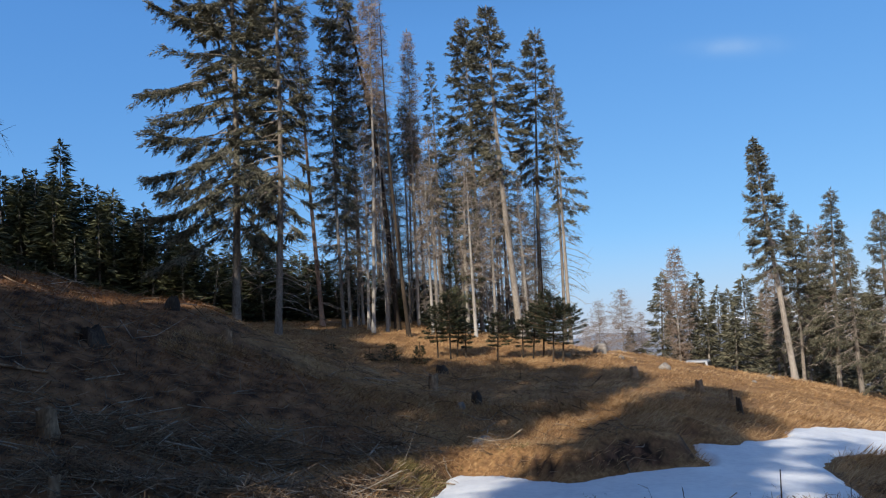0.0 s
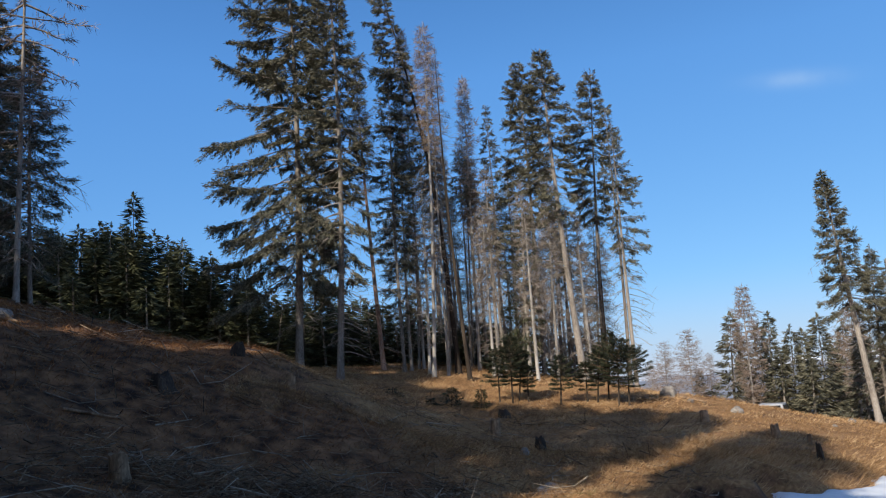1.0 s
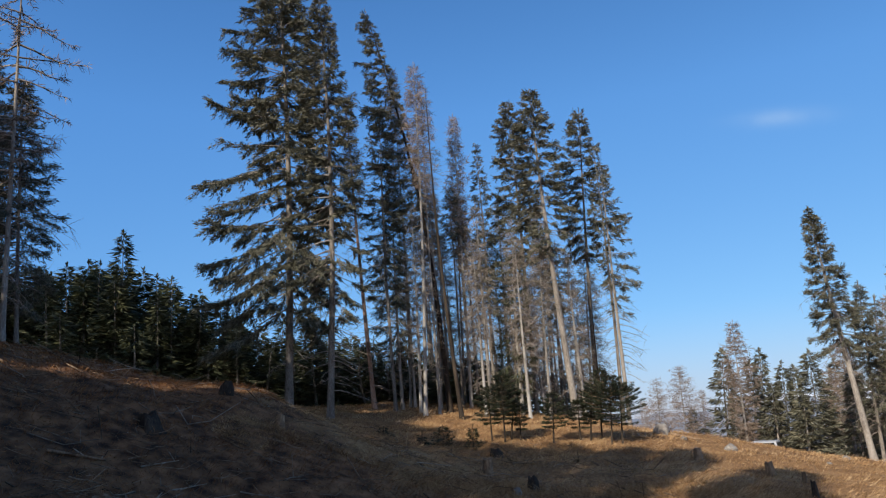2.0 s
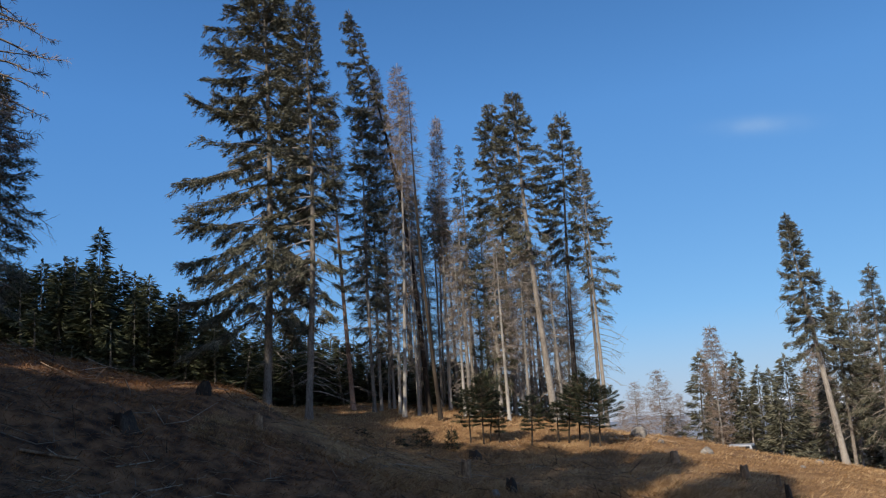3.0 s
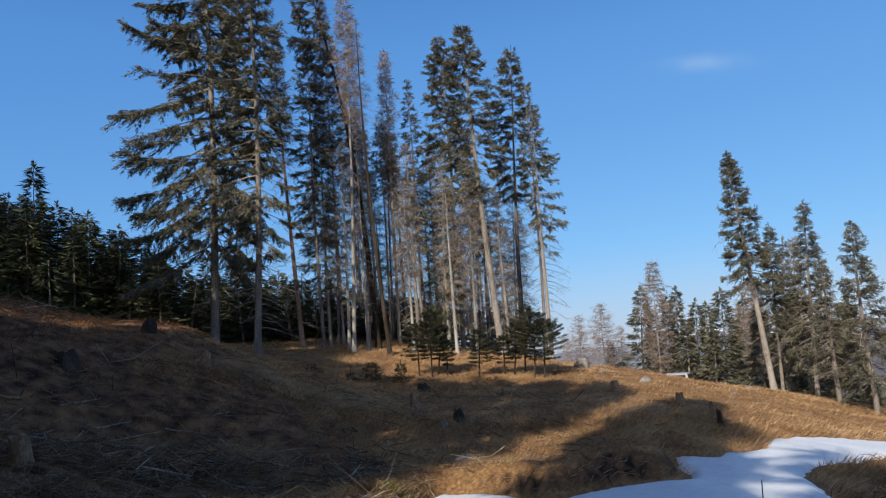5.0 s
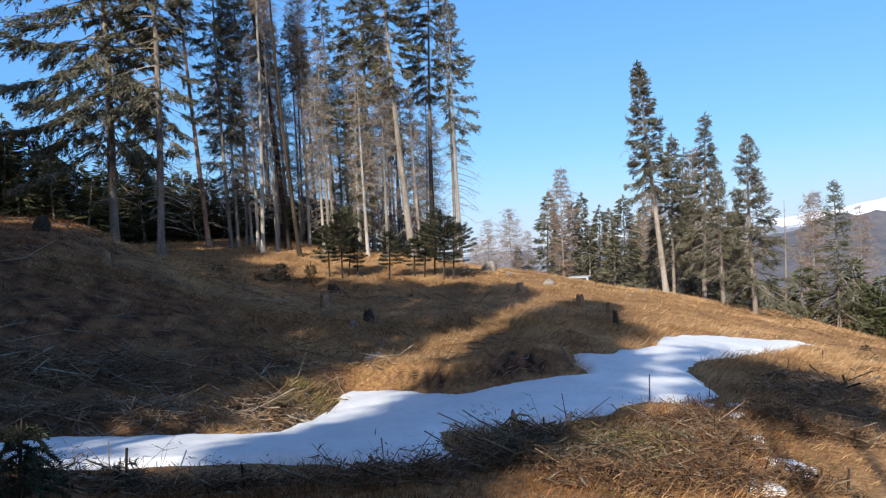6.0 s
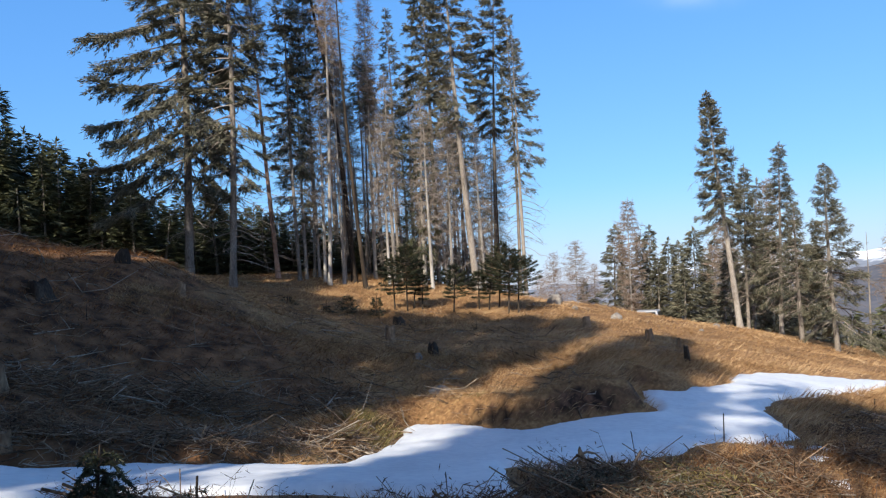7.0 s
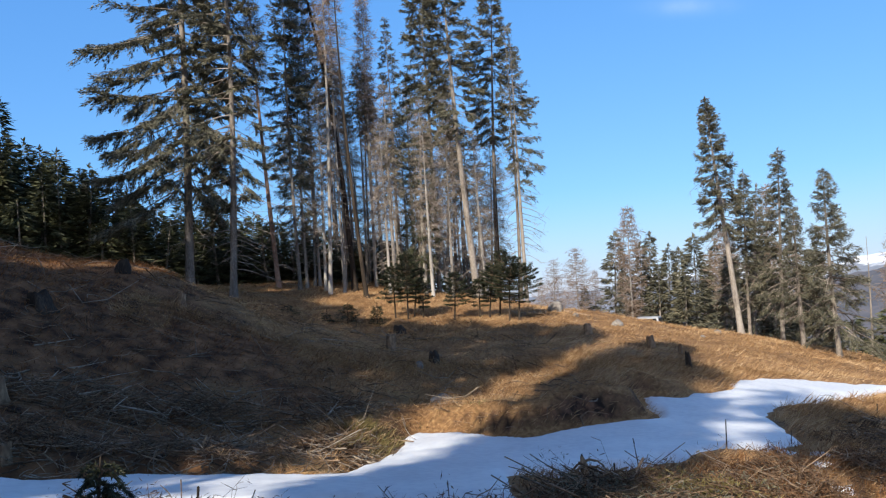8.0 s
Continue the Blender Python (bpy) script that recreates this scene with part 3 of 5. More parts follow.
    if kind in ("spruce", "bare", "larch") and y > 4:
        for zz in np.arange(max(1.6, 0.09 * h), low * h + 2.5, 0.34):
            for _ in range(int(rng.integers(1, 4))):
                phi = rng.uniform(0, 6.283)
                length = rng.uniform(0.35, 1.1) * min(2.3, 0.5 + 0.8 * radius_at(phi)) * (0.45 + 0.55 * zz / (low * h + 1))
                out = np.array([math.cos(phi), math.sin(phi), 0.0])
                u = np.linspace(0, 1, 4)
                pts = axis_at(zz / h) + out * (length * u)[:, None]
                pts[:, 2] += length * (-0.15 * u - 0.35 * u ** 2) + rng.normal(0, 0.05, 4) * length * u
                dead = limbs
                if single < 14 and length > 0.3:
                    single += 1
                    dead = Tubes()
                dead.add(pts, (0.012 + 0.008 * length) * (1 - 0.75 * u), 3)
                n = 5
                q = rng.uniform(0.3, 1, n)
                at = np.stack([np.interp(q, u, pts[:, k]) for k in range(3)], -1)
                d = rng.normal(0, 0.6, (n, 3)) + out * 0.6 + np.array([0, 0, -0.3])
                wv = np.cross(d, rng.normal(0, 1, (n, 3)))
                wv /= np.linalg.norm(wv, axis=1)[:, None]
                for k in range(n):
                    dead.add([at[k], at[k] + d[k] * 0.35 * length], [0.008, 0.003], 3)
                if dead is not limbs:
                    dead.build("dead_bough", TWIG_DULL, root)
    for k in range(skirt):
        phi, zz = rng.uniform(-0.9, 1.2) if rng.random() < 0.75 else rng.uniform(0, 6.283), rng.uniform(1.3, 5.2)
        length = rng.uniform(1.3, 2.9)
        u = np.linspace(0, 1, 8)
        out = np.array([math.cos(phi), math.sin(phi), 0.0])
        pts = axis_at(zz / h) + out * (length * u)[:, None]
        pts[:, 2] += length * (0.05 * u - 0.55 * u ** 2 + 0.22 * u ** 4)
        pts += np.cumsum(rng.normal(0, 0.03, pts.shape), 0)
        dead = Tubes()
        dead.add(pts, 0.026 * (1 - 0.8 * u), 5)
        for j in range(2, 8):
            dead.add([pts[j], pts[j] + out * rng.uniform(0.1, 0.5) + rng.normal(0, 0.25, 3) - np.array([0, 0, 0.1])], [0.012, 0.004], 3)
        dead.build("dead_bough", TWIG_DULL, root, "long drooping dead bough")
    twig = {"larch": TWIG_LARCH, "bare": TWIG_DULL}.get(kind, TWIG_DULL if kind == "spruce" else TWIG)
    for ob in (limbs.build("branchwood", BARK_DARK if look == "dark" else TWIG_DULL if look == "old" else twig, root), lv.build("crown", needle if green else twig, root), tufts.build("foliage", NEEDLE, root)):
        if ob:
            tagged(ob, kind="stuff")
    return root


conifer('spruce', -12.02, 33.93, 26.8, (-0.70, -0.26), 0.274, 0.19, 3.7, 2.3, spray=2.8, full=2.2, droop=0.14, foot=0.95, bow=(0.25, 0))
conifer('spruce', -9.60, 32.62, 22.2, (-0.28, -0.08), 0.224, 0.25, 2.0, 1.4, spray=1.7, full=2.6, droop=0.1, foot=0.8, bow=(0.35, 0), skirt=12)
conifer('spruce', -4.95, 39.69, 24.9, (-3.93, -0.69), 0.208, 0.45, 1.95, 0.35, look='flag', spray=1.9, full=2.6, bow=(0.55, 0))
conifer('larch', -8.98, 38.98, 18.6, (-1.17, -0.29), 0.180, 0.55, 0.85, 1.05, look='red', skirt=2)
conifer('spruce', -7.50, 39.29, 13.8, (-0.12, -0.02), 0.125, 0.25, 1.51, 0.82)
conifer('bare', -7.26, 40.35, 13.0, (-0.05, -0.01), 0.114, 0.2, 0.97, 0.77, spray=.6)
conifer('larch', -5.98, 37.55, 20.2, (0.23, 0.03), 0.145, 0.62, 1.14, 1.08, bow=(0.15, 0))
conifer('snag', -4.02, 36.78, 18.4, (-0.97, -0.12), 0.154, 0.3, 0.35, 0.41, look='dark')
conifer('bare', -5.40, 38.86, 19.0, (-0.15, -0.04), 0.112, 0.62, 0.9, 0.9, spray=0.7)
conifer('spruce', -7.67, 38.24, 17.5, (-0.32, -0.07), 0.135, 0.42, 1.10, 1.04, spray=1.0, full=2.2)
conifer('larch', -6.99, 40.40, 20.9, (-0.57, -0.10), 0.114, 0.55, 0.97, 0.97)
conifer('larch', -3.99, 41.81, 18.3, (-0.04, -0.00), 0.145, 0.45, 0.93, 0.93)
conifer('spruce', -2.78, 42.91, 16.7, (-0.02, -0.00), 0.119, 0.35, 0.81, 0.88)
conifer('spruce', -0.33, 44.00, 20.2, (-0.25, -0.00), 0.183, 0.48, 1.52, 1.25, spray=1.9, full=3)
conifer('spruce', 1.72, 37.96, 18.6, (-0.91, 0.03), 0.263, 0.5, 1.55, 1.32, spray=1.9, full=2.6)
conifer('spruce', 3.11, 42.89, 19.4, (0.80, -0.07), 0.194, 0.52, 1.56, 1.08, spray=1.9, full=3)
conifer('spruce', 4.39, 41.77, 16.7, (0.03, -0.00), 0.145, 0.5, 0.80, 1.45, spray=.8)
conifer('spruce', 4.59, 40.74, 15.3, (0.02, -0.00), 0.156, 0.42, 0.60, 1.50, spray=.6)
conifer('spruce', -1.42, 39.97, 9.4, (0.64, 0.02), 0.125, 0.12, 1.20, 1.20, look='fresh', spray=1.2)
conifer('snag', 3.25, 41.87, 7.4, (0.09, -0.01), 0.102, 0.3, 0.40, 0.46, look='dark')
conifer('bare', -6.34, 38.37, 11.6, (-0.05, -0.01), 0.125, 0.31, 0.95, 0.91, spray=.95)
conifer('spruce', -7.26, 50.66, 12.6, (-0.14, -0.02), 0.162, 0.61, 0.89, 0.86, spray=.5, full=2.2)
conifer('spruce', -5.85, 44.19, 13.9, (-0.61, -0.08), 0.159, 0.69, 1.04, 0.78, spray=.5, full=2.2)
conifer('bare', -3.89, 45.55, 12.5, (-0.36, -0.03), 0.165, 0.23, 0.76, 0.98, spray=.95)
conifer('bare', -2.89, 38.01, 9.3, (-0.15, -0.01), 0.123, 0.39, 0.91, 0.80, spray=.95)
conifer('spruce', -2.42, 45.54, 11.8, (-0.45, -0.03), 0.147, 0.70, 1.08, 0.94, spray=.5, full=2.2)
conifer('spruce', -2.31, 46.91, 11.4, (-0.20, -0.01), 0.142, 0.59, 0.87, 1.10, spray=.5, full=2.2)
conifer('bare', -1.05, 39.68, 11.3, (0.23, 0.01), 0.153, 0.32, 0.75, 1.00, spray=.95)
conifer('bare', -0.63, 38.20, 9.7, (-0.11, -0.00), 0.134, 0.3, 0.87, 0.72, spray=.95)
conifer('bare', 0.11, 48.70, 15.9, (0.72, -0.01), 0.122, 0.15, 1.12, 1.05, spray=.95)
conifer('bare', 0.43, 38.12, 9.7, (0.10, -0.00), 0.121, 0.35, 0.92, 0.94, spray=.95)
conifer('spruce', 1.15, 50.81, 13.9, (-0.27, 0.01), 0.124, 0.61, 1.26, 1.17, spray=.5, full=2.2)
conifer('spruce', 1.59, 46.90, 10.0, (-0.41, 0.01), 0.154, 0.69, 0.87, 0.82, spray=.5, full=2.2)
conifer('bare', 2.18, 38.77, 9.3, (-0.22, 0.01), 0.139, 0.25, 0.63, 0.67, spray=.95)
conifer('spruce', -8.76, 50.65, 11.4, (-0.42, -0.07), 0.145, 0.58, 1.29, 1.01, spray=.5, full=2.2)
conifer('spruce', -4.56, 44.26, 15.1, (0.35, 0.03), 0.111, 0.60, 0.98, 0.76, spray=.5, full=2.2)
conifer('spruce', -4.52, 42.25, 13.5, (-0.11, -0.01), 0.118, 0.72, 0.72, 0.88, spray=.5, full=2.2)
conifer('bare', -5.59, 40.57, 14.1, (-0.16, -0.02), 0.141, 0.31, 0.66, 0.81, spray=.95)
conifer('bare', -5.46, 44.65, 13.7, (-0.50, -0.06), 0.140, 0.12, 0.82, 0.81, spray=.95)
conifer('spruce', 0.77, 44.49, 8.9, (0.17, -0.00), 0.161, 0.59, 0.72, 1.09, spray=.5, full=2.2)
conifer('spruce', 3.21, 48.68, 7.2, (-0.67, 0.04), 0.145, 0.71, 1.07, 1.13, spray=.5, full=2.2)
conifer('spruce', -10.01, 49.94, 12.4, (-0.60, -0.12), 0.130, 0.60, 1.22, 1.23, spray=.5, full=2.2)
conifer('spruce', -7.85, 52.51, 16.6, (-0.19, -0.03), 0.177, 0.69, 1.16, 1.24, spray=.5, full=2.2)
conifer('bare', -5.50, 48.02, 11.6, (-0.50, -0.06), 0.135, 0.24, 1.20, 0.79, spray=.95)
conifer('bare', -4.97, 53.42, 17.4, (-0.29, -0.03), 0.133, 0.24, 0.91, 1.33, spray=.95)
conifer('bare', -2.57, 38.00, 11.6, (-0.14, -0.01), 0.149, 0.36, 0.93, 0.68, spray=.95)
conifer('spruce', -2.45, 41.97, 8.9, (-0.56, -0.04), 0.103, 0.70, 0.71, 0.98, spray=.5, full=2.2)
conifer('bare', -2.06, 51.35, 16.0, (0.05, 0.00), 0.187, 0.15, 1.13, 0.97, spray=.95)
conifer('bare', -1.67, 52.67, 10.8, (-0.19, -0.01), 0.166, 0.12, 0.85, 1.13, spray=.95)
conifer('bare', -0.36, 47.86, 10.7, (-0.16, -0.00), 0.125, 0.17, 1.10, 0.99, spray=.95)
conifer('bare', 0.16, 42.13, 7.8, (-0.42, -0.00), 0.107, 0.19, 0.81, 0.98, spray=.95)
conifer('spruce', 1.27, 45.72, 9.3, (0.20, -0.01), 0.142, 0.71, 0.76, 0.77, spray=.5, full=2.2)
conifer('spruce', 2.04, 49.41, 12.3, (-0.22, 0.01), 0.155, 0.64, 1.18, 1.14, spray=.5, full=2.2)
conifer('bare', 2.15, 42.75, 8.1, (0.21, -0.01), 0.122, 0.23, 0.84, 1.00, spray=.95)
conifer('bare', 2.80, 43.92, 11.3, (0.52, -0.04), 0.116, 0.18, 0.83, 0.92, spray=.95)
conifer('bare', 3.75, 52.72, 11.1, (0.59, -0.05), 0.151, 0.19, 1.07, 1.19, spray=.95)
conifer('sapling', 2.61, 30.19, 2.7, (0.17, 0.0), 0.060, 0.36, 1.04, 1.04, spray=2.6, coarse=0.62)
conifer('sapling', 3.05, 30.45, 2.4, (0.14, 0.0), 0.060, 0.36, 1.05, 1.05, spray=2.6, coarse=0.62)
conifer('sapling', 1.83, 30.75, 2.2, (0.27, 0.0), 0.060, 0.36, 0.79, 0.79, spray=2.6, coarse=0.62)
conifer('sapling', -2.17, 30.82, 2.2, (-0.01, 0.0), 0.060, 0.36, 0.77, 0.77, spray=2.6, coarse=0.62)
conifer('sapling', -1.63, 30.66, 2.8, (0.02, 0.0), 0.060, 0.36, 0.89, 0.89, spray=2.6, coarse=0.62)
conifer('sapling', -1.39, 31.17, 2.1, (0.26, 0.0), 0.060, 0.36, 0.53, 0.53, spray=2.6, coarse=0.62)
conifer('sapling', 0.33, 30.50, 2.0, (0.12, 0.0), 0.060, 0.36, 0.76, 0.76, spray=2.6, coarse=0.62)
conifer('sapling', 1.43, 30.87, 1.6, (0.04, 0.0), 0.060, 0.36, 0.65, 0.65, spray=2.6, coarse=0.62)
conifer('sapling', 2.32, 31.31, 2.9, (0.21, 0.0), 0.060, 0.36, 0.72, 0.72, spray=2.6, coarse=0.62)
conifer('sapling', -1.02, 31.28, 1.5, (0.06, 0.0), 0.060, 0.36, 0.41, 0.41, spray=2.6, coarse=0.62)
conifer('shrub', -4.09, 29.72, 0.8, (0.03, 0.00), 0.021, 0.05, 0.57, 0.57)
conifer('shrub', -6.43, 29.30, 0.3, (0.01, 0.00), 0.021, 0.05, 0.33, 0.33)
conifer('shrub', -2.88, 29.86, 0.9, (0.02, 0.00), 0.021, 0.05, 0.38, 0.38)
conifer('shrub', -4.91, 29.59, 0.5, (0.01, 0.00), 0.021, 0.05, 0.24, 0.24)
conifer('spruce', 13.89, 34.29, 11.6, (-0.68, 0.28), 0.205, 0.45, 1.0, 1.05, spray=3.6, full=1.2, foot=1.0, droop=-0.2)
conifer('spruce', 15.00, 36.00, 8.4, (0.34, -0.14), 0.122, 0.25, 0.86, 0.92, spray=3.2, full=0.9, foot=0.9)
conifer('spruce', 16.38, 38.67, 8.3, (0.67, -0.29), 0.116, 0.2, 0.86, 0.99, spray=3.2, full=0.9, foot=0.9)
conifer('spruce', 15.90, 34.51, 9.2, (0.51, -0.24), 0.145, 0.25, 1.26, 1.20, spray=3.2, full=0.9, foot=0.9)
conifer('spruce', 15.82, 32.34, 6.3, (0.09, -0.04), 0.150, 0.3, 0.91, 1.02, spray=1.3, full=0.9, foot=0.9)
conifer('spruce', 17.03, 31.72, 8.3, (0.06, -0.03), 0.162, 0.18, 1.42, 1.70, spray=3.2, full=0.9, foot=0.9)
conifer('larch', 18.43, 42.15, 9.2, (0.72, -0.32), 0.127, 0.4, 1.01, 1.01)
conifer('larch', 17.93, 46.68, 7.3, (0.34, -0.13), 0.138, 0.3, 1.42, 1.18)
conifer('snag', 21.13, 36.30, 6.1, (0.22, -0.13), 0.087, 0.5, 0.17, 0.20, look='grey')
conifer('spruce', 23.19, 35.02, 7.7, (0.14, -0.09), 0.131, 0.08, 1.52, 1.45, look='fresh', full=0.9, foot=0.9)
conifer('larch', 31.71, 50.93, 11.6, (0.47, -0.29), 0.145, 0.3, 1.84, 1.60)
conifer('larch', 42.84, 61.56, 14.6, (0.41, -0.29), 0.182, 0.3, 2.30, 1.99, spray=0.5)
conifer('young', 22.79, 37.64, 3.1, (0.19, -0.11), 0.107, 0.06, 1.18, 1.18, look='fresh', spray=0.8, coarse=1.6)
conifer('young', 23.59, 37.14, 2.1, (0.14, -0.09), 0.107, 0.06, 1.25, 1.25, look='fresh', spray=0.8, coarse=1.6)
conifer('young', 24.80, 36.34, 4.0, (0.22, -0.15), 0.107, 0.06, 1.38, 1.38, look='fresh', spray=0.8, coarse=1.6)
conifer('young', 25.43, 35.90, 2.9, (0.15, -0.11), 0.107, 0.06, 1.25, 1.25, look='fresh', spray=0.8, coarse=1.6)
conifer('young', 22.31, 37.92, 1.4, (0.11, -0.07), 0.107, 0.06, 0.97, 0.97, look='fresh', spray=0.8, coarse=1.6)
conifer('young', 25.84, 35.61, 3.4, (0.18, -0.13), 0.107, 0.06, 1.38, 1.38, look='fresh', spray=0.8, coarse=1.6)
conifer('young', 26.64, 35.02, 5.3, (0.25, -0.19), 0.107, 0.06, 1.52, 1.52, look='fresh', spray=0.8, coarse=1.6)
conifer('young', 27.58, 34.29, 4.4, (0.20, -0.16), 0.107, 0.06, 1.52, 1.52, look='fresh', spray=0.8, coarse=1.6)
conifer('young', 21.34, 38.48, 2.2, (0.15, -0.08), 0.107, 0.06, 1.04, 1.04, look='fresh', spray=0.8, coarse=1.6)
conifer('young', 26.45, 35.16, 2.9, (0.13, -0.10), 0.107, 0.06, 1.38, 1.38, look='fresh', spray=0.8, coarse=1.6)
conifer('young', 18.21, 42.24, 5.9, (0.42, -0.18), 0.111, 0.05, 1.09, 1.09, spray=1.1, coarse=1.4)
conifer('young', 20.71, 41.07, 6.1, (0.40, -0.20), 0.111, 0.05, 1.23, 1.23, spray=1.1, coarse=1.4)
conifer('young', 17.51, 44.69, 5.3, (0.30, -0.12), 0.116, 0.05, 0.98, 0.98, spray=1.1, coarse=1.4)
conifer('young', 18.51, 41.02, 4.5, (0.26, -0.12), 0.109, 0.05, 1.06, 1.06, spray=1.1, coarse=1.4)
conifer('young', 13.13, 56.49, 7.7, (0.50, -0.12), 0.120, 0.08, 1.48, 1.48, spray=1.1, coarse=1.4)
conifer('larch', 13.95, 54.23, 9.3, (0.18, -0.05), 0.116, 0.08, 1.49, 1.60)
conifer('young', 16.10, 59.87, 8.6, (0.36, -0.10), 0.129, 0.08, 1.32, 1.32, spray=1.1, coarse=1.4)
conifer('young', 16.41, 57.71, 8.9, (0.24, -0.07), 0.125, 0.08, 1.27, 1.27, spray=1.1, coarse=1.4)
conifer('young', 17.64, 57.35, 8.0, (0.34, -0.11), 0.125, 0.08, 1.40, 1.40, spray=1.1, coarse=1.4)
conifer('young', 20.28, 62.81, 10.0, (0.29, -0.09), 0.137, 0.08, 1.26, 1.26, spray=1.1, coarse=1.4)
conifer('young', 18.81, 54.86, 8.4, (0.33, -0.12), 0.120, 0.08, 1.85, 1.85, spray=1.1, coarse=1.4)
conifer('young', 21.59, 60.25, 8.2, (0.24, -0.09), 0.133, 0.08, 1.50, 1.50, spray=1.1, coarse=1.4)
conifer('young', 20.97, 56.22, 8.8, (0.29, -0.11), 0.125, 0.08, 1.66, 1.66, spray=1.1, coarse=1.4)
conifer('young', 15.77, 53.73, 5.1, (0.22, -0.07), 0.116, 0.08, 1.19, 1.19, spray=1.1, coarse=1.4)
conifer('young', 17.19, 52.24, 4.4, (0.21, -0.07), 0.114, 0.08, 1.29, 1.29, spray=1.1, coarse=1.4)
conifer('young', 22.55, 57.75, 9.2, (0.40, -0.16), 0.129, 0.08, 1.58, 1.58, spray=1.1, coarse=1.4)
conifer('young', 23.52, 55.20, 8.8, (0.68, -0.30), 0.125, 0.08, 1.66, 1.66, spray=1.1, coarse=1.4)
conifer('young', 25.21, 56.64, 10.5, (0.67, -0.30), 0.129, 0.08, 1.84, 1.84, spray=1.1, coarse=1.4)
conifer('young', 25.60, 54.26, 9.6, (0.52, -0.25), 0.125, 0.08, 1.78, 1.78, spray=1.1, coarse=1.4)
conifer('young', 27.09, 53.54, 9.4, (0.55, -0.28), 0.125, 0.08, 1.78, 1.78, spray=1.1, coarse=1.4)
conifer('young', 15.73, 64.10, 7.3, (0.20, -0.05), 0.137, 0.08, 1.40, 1.40, spray=1.1, coarse=1.4)
conifer('larch', 14.16, 93.94, 13.1, (0.21, -0.03), 0.197, 0.08, 2.92, 2.62, spray=0.5)
conifer('larch', 16.32, 90.54, 14.3, (0.24, -0.04), 0.191, 0.08, 3.39, 3.67, spray=0.5)
conifer('larch', 20.09, 97.96, 13.2, (0.38, -0.08), 0.208, 0.08, 1.84, 1.84, spray=0.5)
conifer('larch', 14.24, 109.07, 12.7, (0.26, -0.03), 0.228, 0.08, 2.70, 2.70, spray=0.5)
conifer('young', 18.39, 96.26, 10.4, (0.22, -0.04), 0.204, 0.08, 1.67, 1.67, spray=1.1, coarse=1.4)
conifer('larch', 24.02, 65.75, 10.9, (0.34, -0.13), 0.145, 0.08, 1.43, 1.43, spray=0.5)
conifer('larch', -17.00, 20.98, 15.4, (-0.43, -0.35), 0.131, 0.36, 1.70, 2.87, look='old', spray=.9)
conifer('spruce', -17.29, 22.03, 9.8, (-0.44, -0.35), 0.107, 0.18, 1.76, 1.32, spray=1.7)
conifer('spruce', -19.55, 22.76, 13.9, (-0.69, -0.61), 0.145, 0.15, 2.12, 1.42, spray=1.7)
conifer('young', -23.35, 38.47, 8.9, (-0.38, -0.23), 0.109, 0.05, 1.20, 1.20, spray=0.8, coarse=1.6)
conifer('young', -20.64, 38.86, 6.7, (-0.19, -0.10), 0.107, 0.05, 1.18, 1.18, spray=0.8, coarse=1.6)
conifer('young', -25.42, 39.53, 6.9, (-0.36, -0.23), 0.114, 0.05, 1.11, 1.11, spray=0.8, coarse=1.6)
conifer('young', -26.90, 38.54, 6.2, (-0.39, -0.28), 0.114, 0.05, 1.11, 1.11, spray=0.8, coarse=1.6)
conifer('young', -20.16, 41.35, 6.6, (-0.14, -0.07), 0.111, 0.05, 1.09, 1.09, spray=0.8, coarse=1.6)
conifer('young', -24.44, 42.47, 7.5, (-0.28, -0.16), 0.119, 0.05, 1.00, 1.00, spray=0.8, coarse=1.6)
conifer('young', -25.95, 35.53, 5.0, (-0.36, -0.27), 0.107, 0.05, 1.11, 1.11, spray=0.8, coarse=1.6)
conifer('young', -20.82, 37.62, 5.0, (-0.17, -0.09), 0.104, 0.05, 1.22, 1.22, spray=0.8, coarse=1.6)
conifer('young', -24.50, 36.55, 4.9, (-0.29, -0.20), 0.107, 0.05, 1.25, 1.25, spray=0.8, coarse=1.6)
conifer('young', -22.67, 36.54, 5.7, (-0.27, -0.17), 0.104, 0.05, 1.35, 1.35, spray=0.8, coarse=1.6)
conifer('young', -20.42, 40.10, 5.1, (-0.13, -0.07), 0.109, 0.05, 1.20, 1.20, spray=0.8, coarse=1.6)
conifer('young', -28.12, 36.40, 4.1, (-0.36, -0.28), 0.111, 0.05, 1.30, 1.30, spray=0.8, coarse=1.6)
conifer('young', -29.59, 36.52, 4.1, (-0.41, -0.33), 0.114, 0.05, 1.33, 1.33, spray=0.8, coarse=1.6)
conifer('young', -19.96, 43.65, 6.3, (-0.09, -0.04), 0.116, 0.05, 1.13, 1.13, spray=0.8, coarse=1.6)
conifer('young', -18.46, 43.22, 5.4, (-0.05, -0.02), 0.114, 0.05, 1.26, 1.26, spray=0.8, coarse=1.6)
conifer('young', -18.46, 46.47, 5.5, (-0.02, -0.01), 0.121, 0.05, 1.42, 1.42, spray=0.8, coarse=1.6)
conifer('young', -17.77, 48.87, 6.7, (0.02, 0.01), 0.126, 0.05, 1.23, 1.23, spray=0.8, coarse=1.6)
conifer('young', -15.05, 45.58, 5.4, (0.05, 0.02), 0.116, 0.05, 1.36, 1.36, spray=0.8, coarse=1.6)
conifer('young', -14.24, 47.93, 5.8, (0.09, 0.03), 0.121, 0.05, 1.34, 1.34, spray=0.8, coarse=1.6)
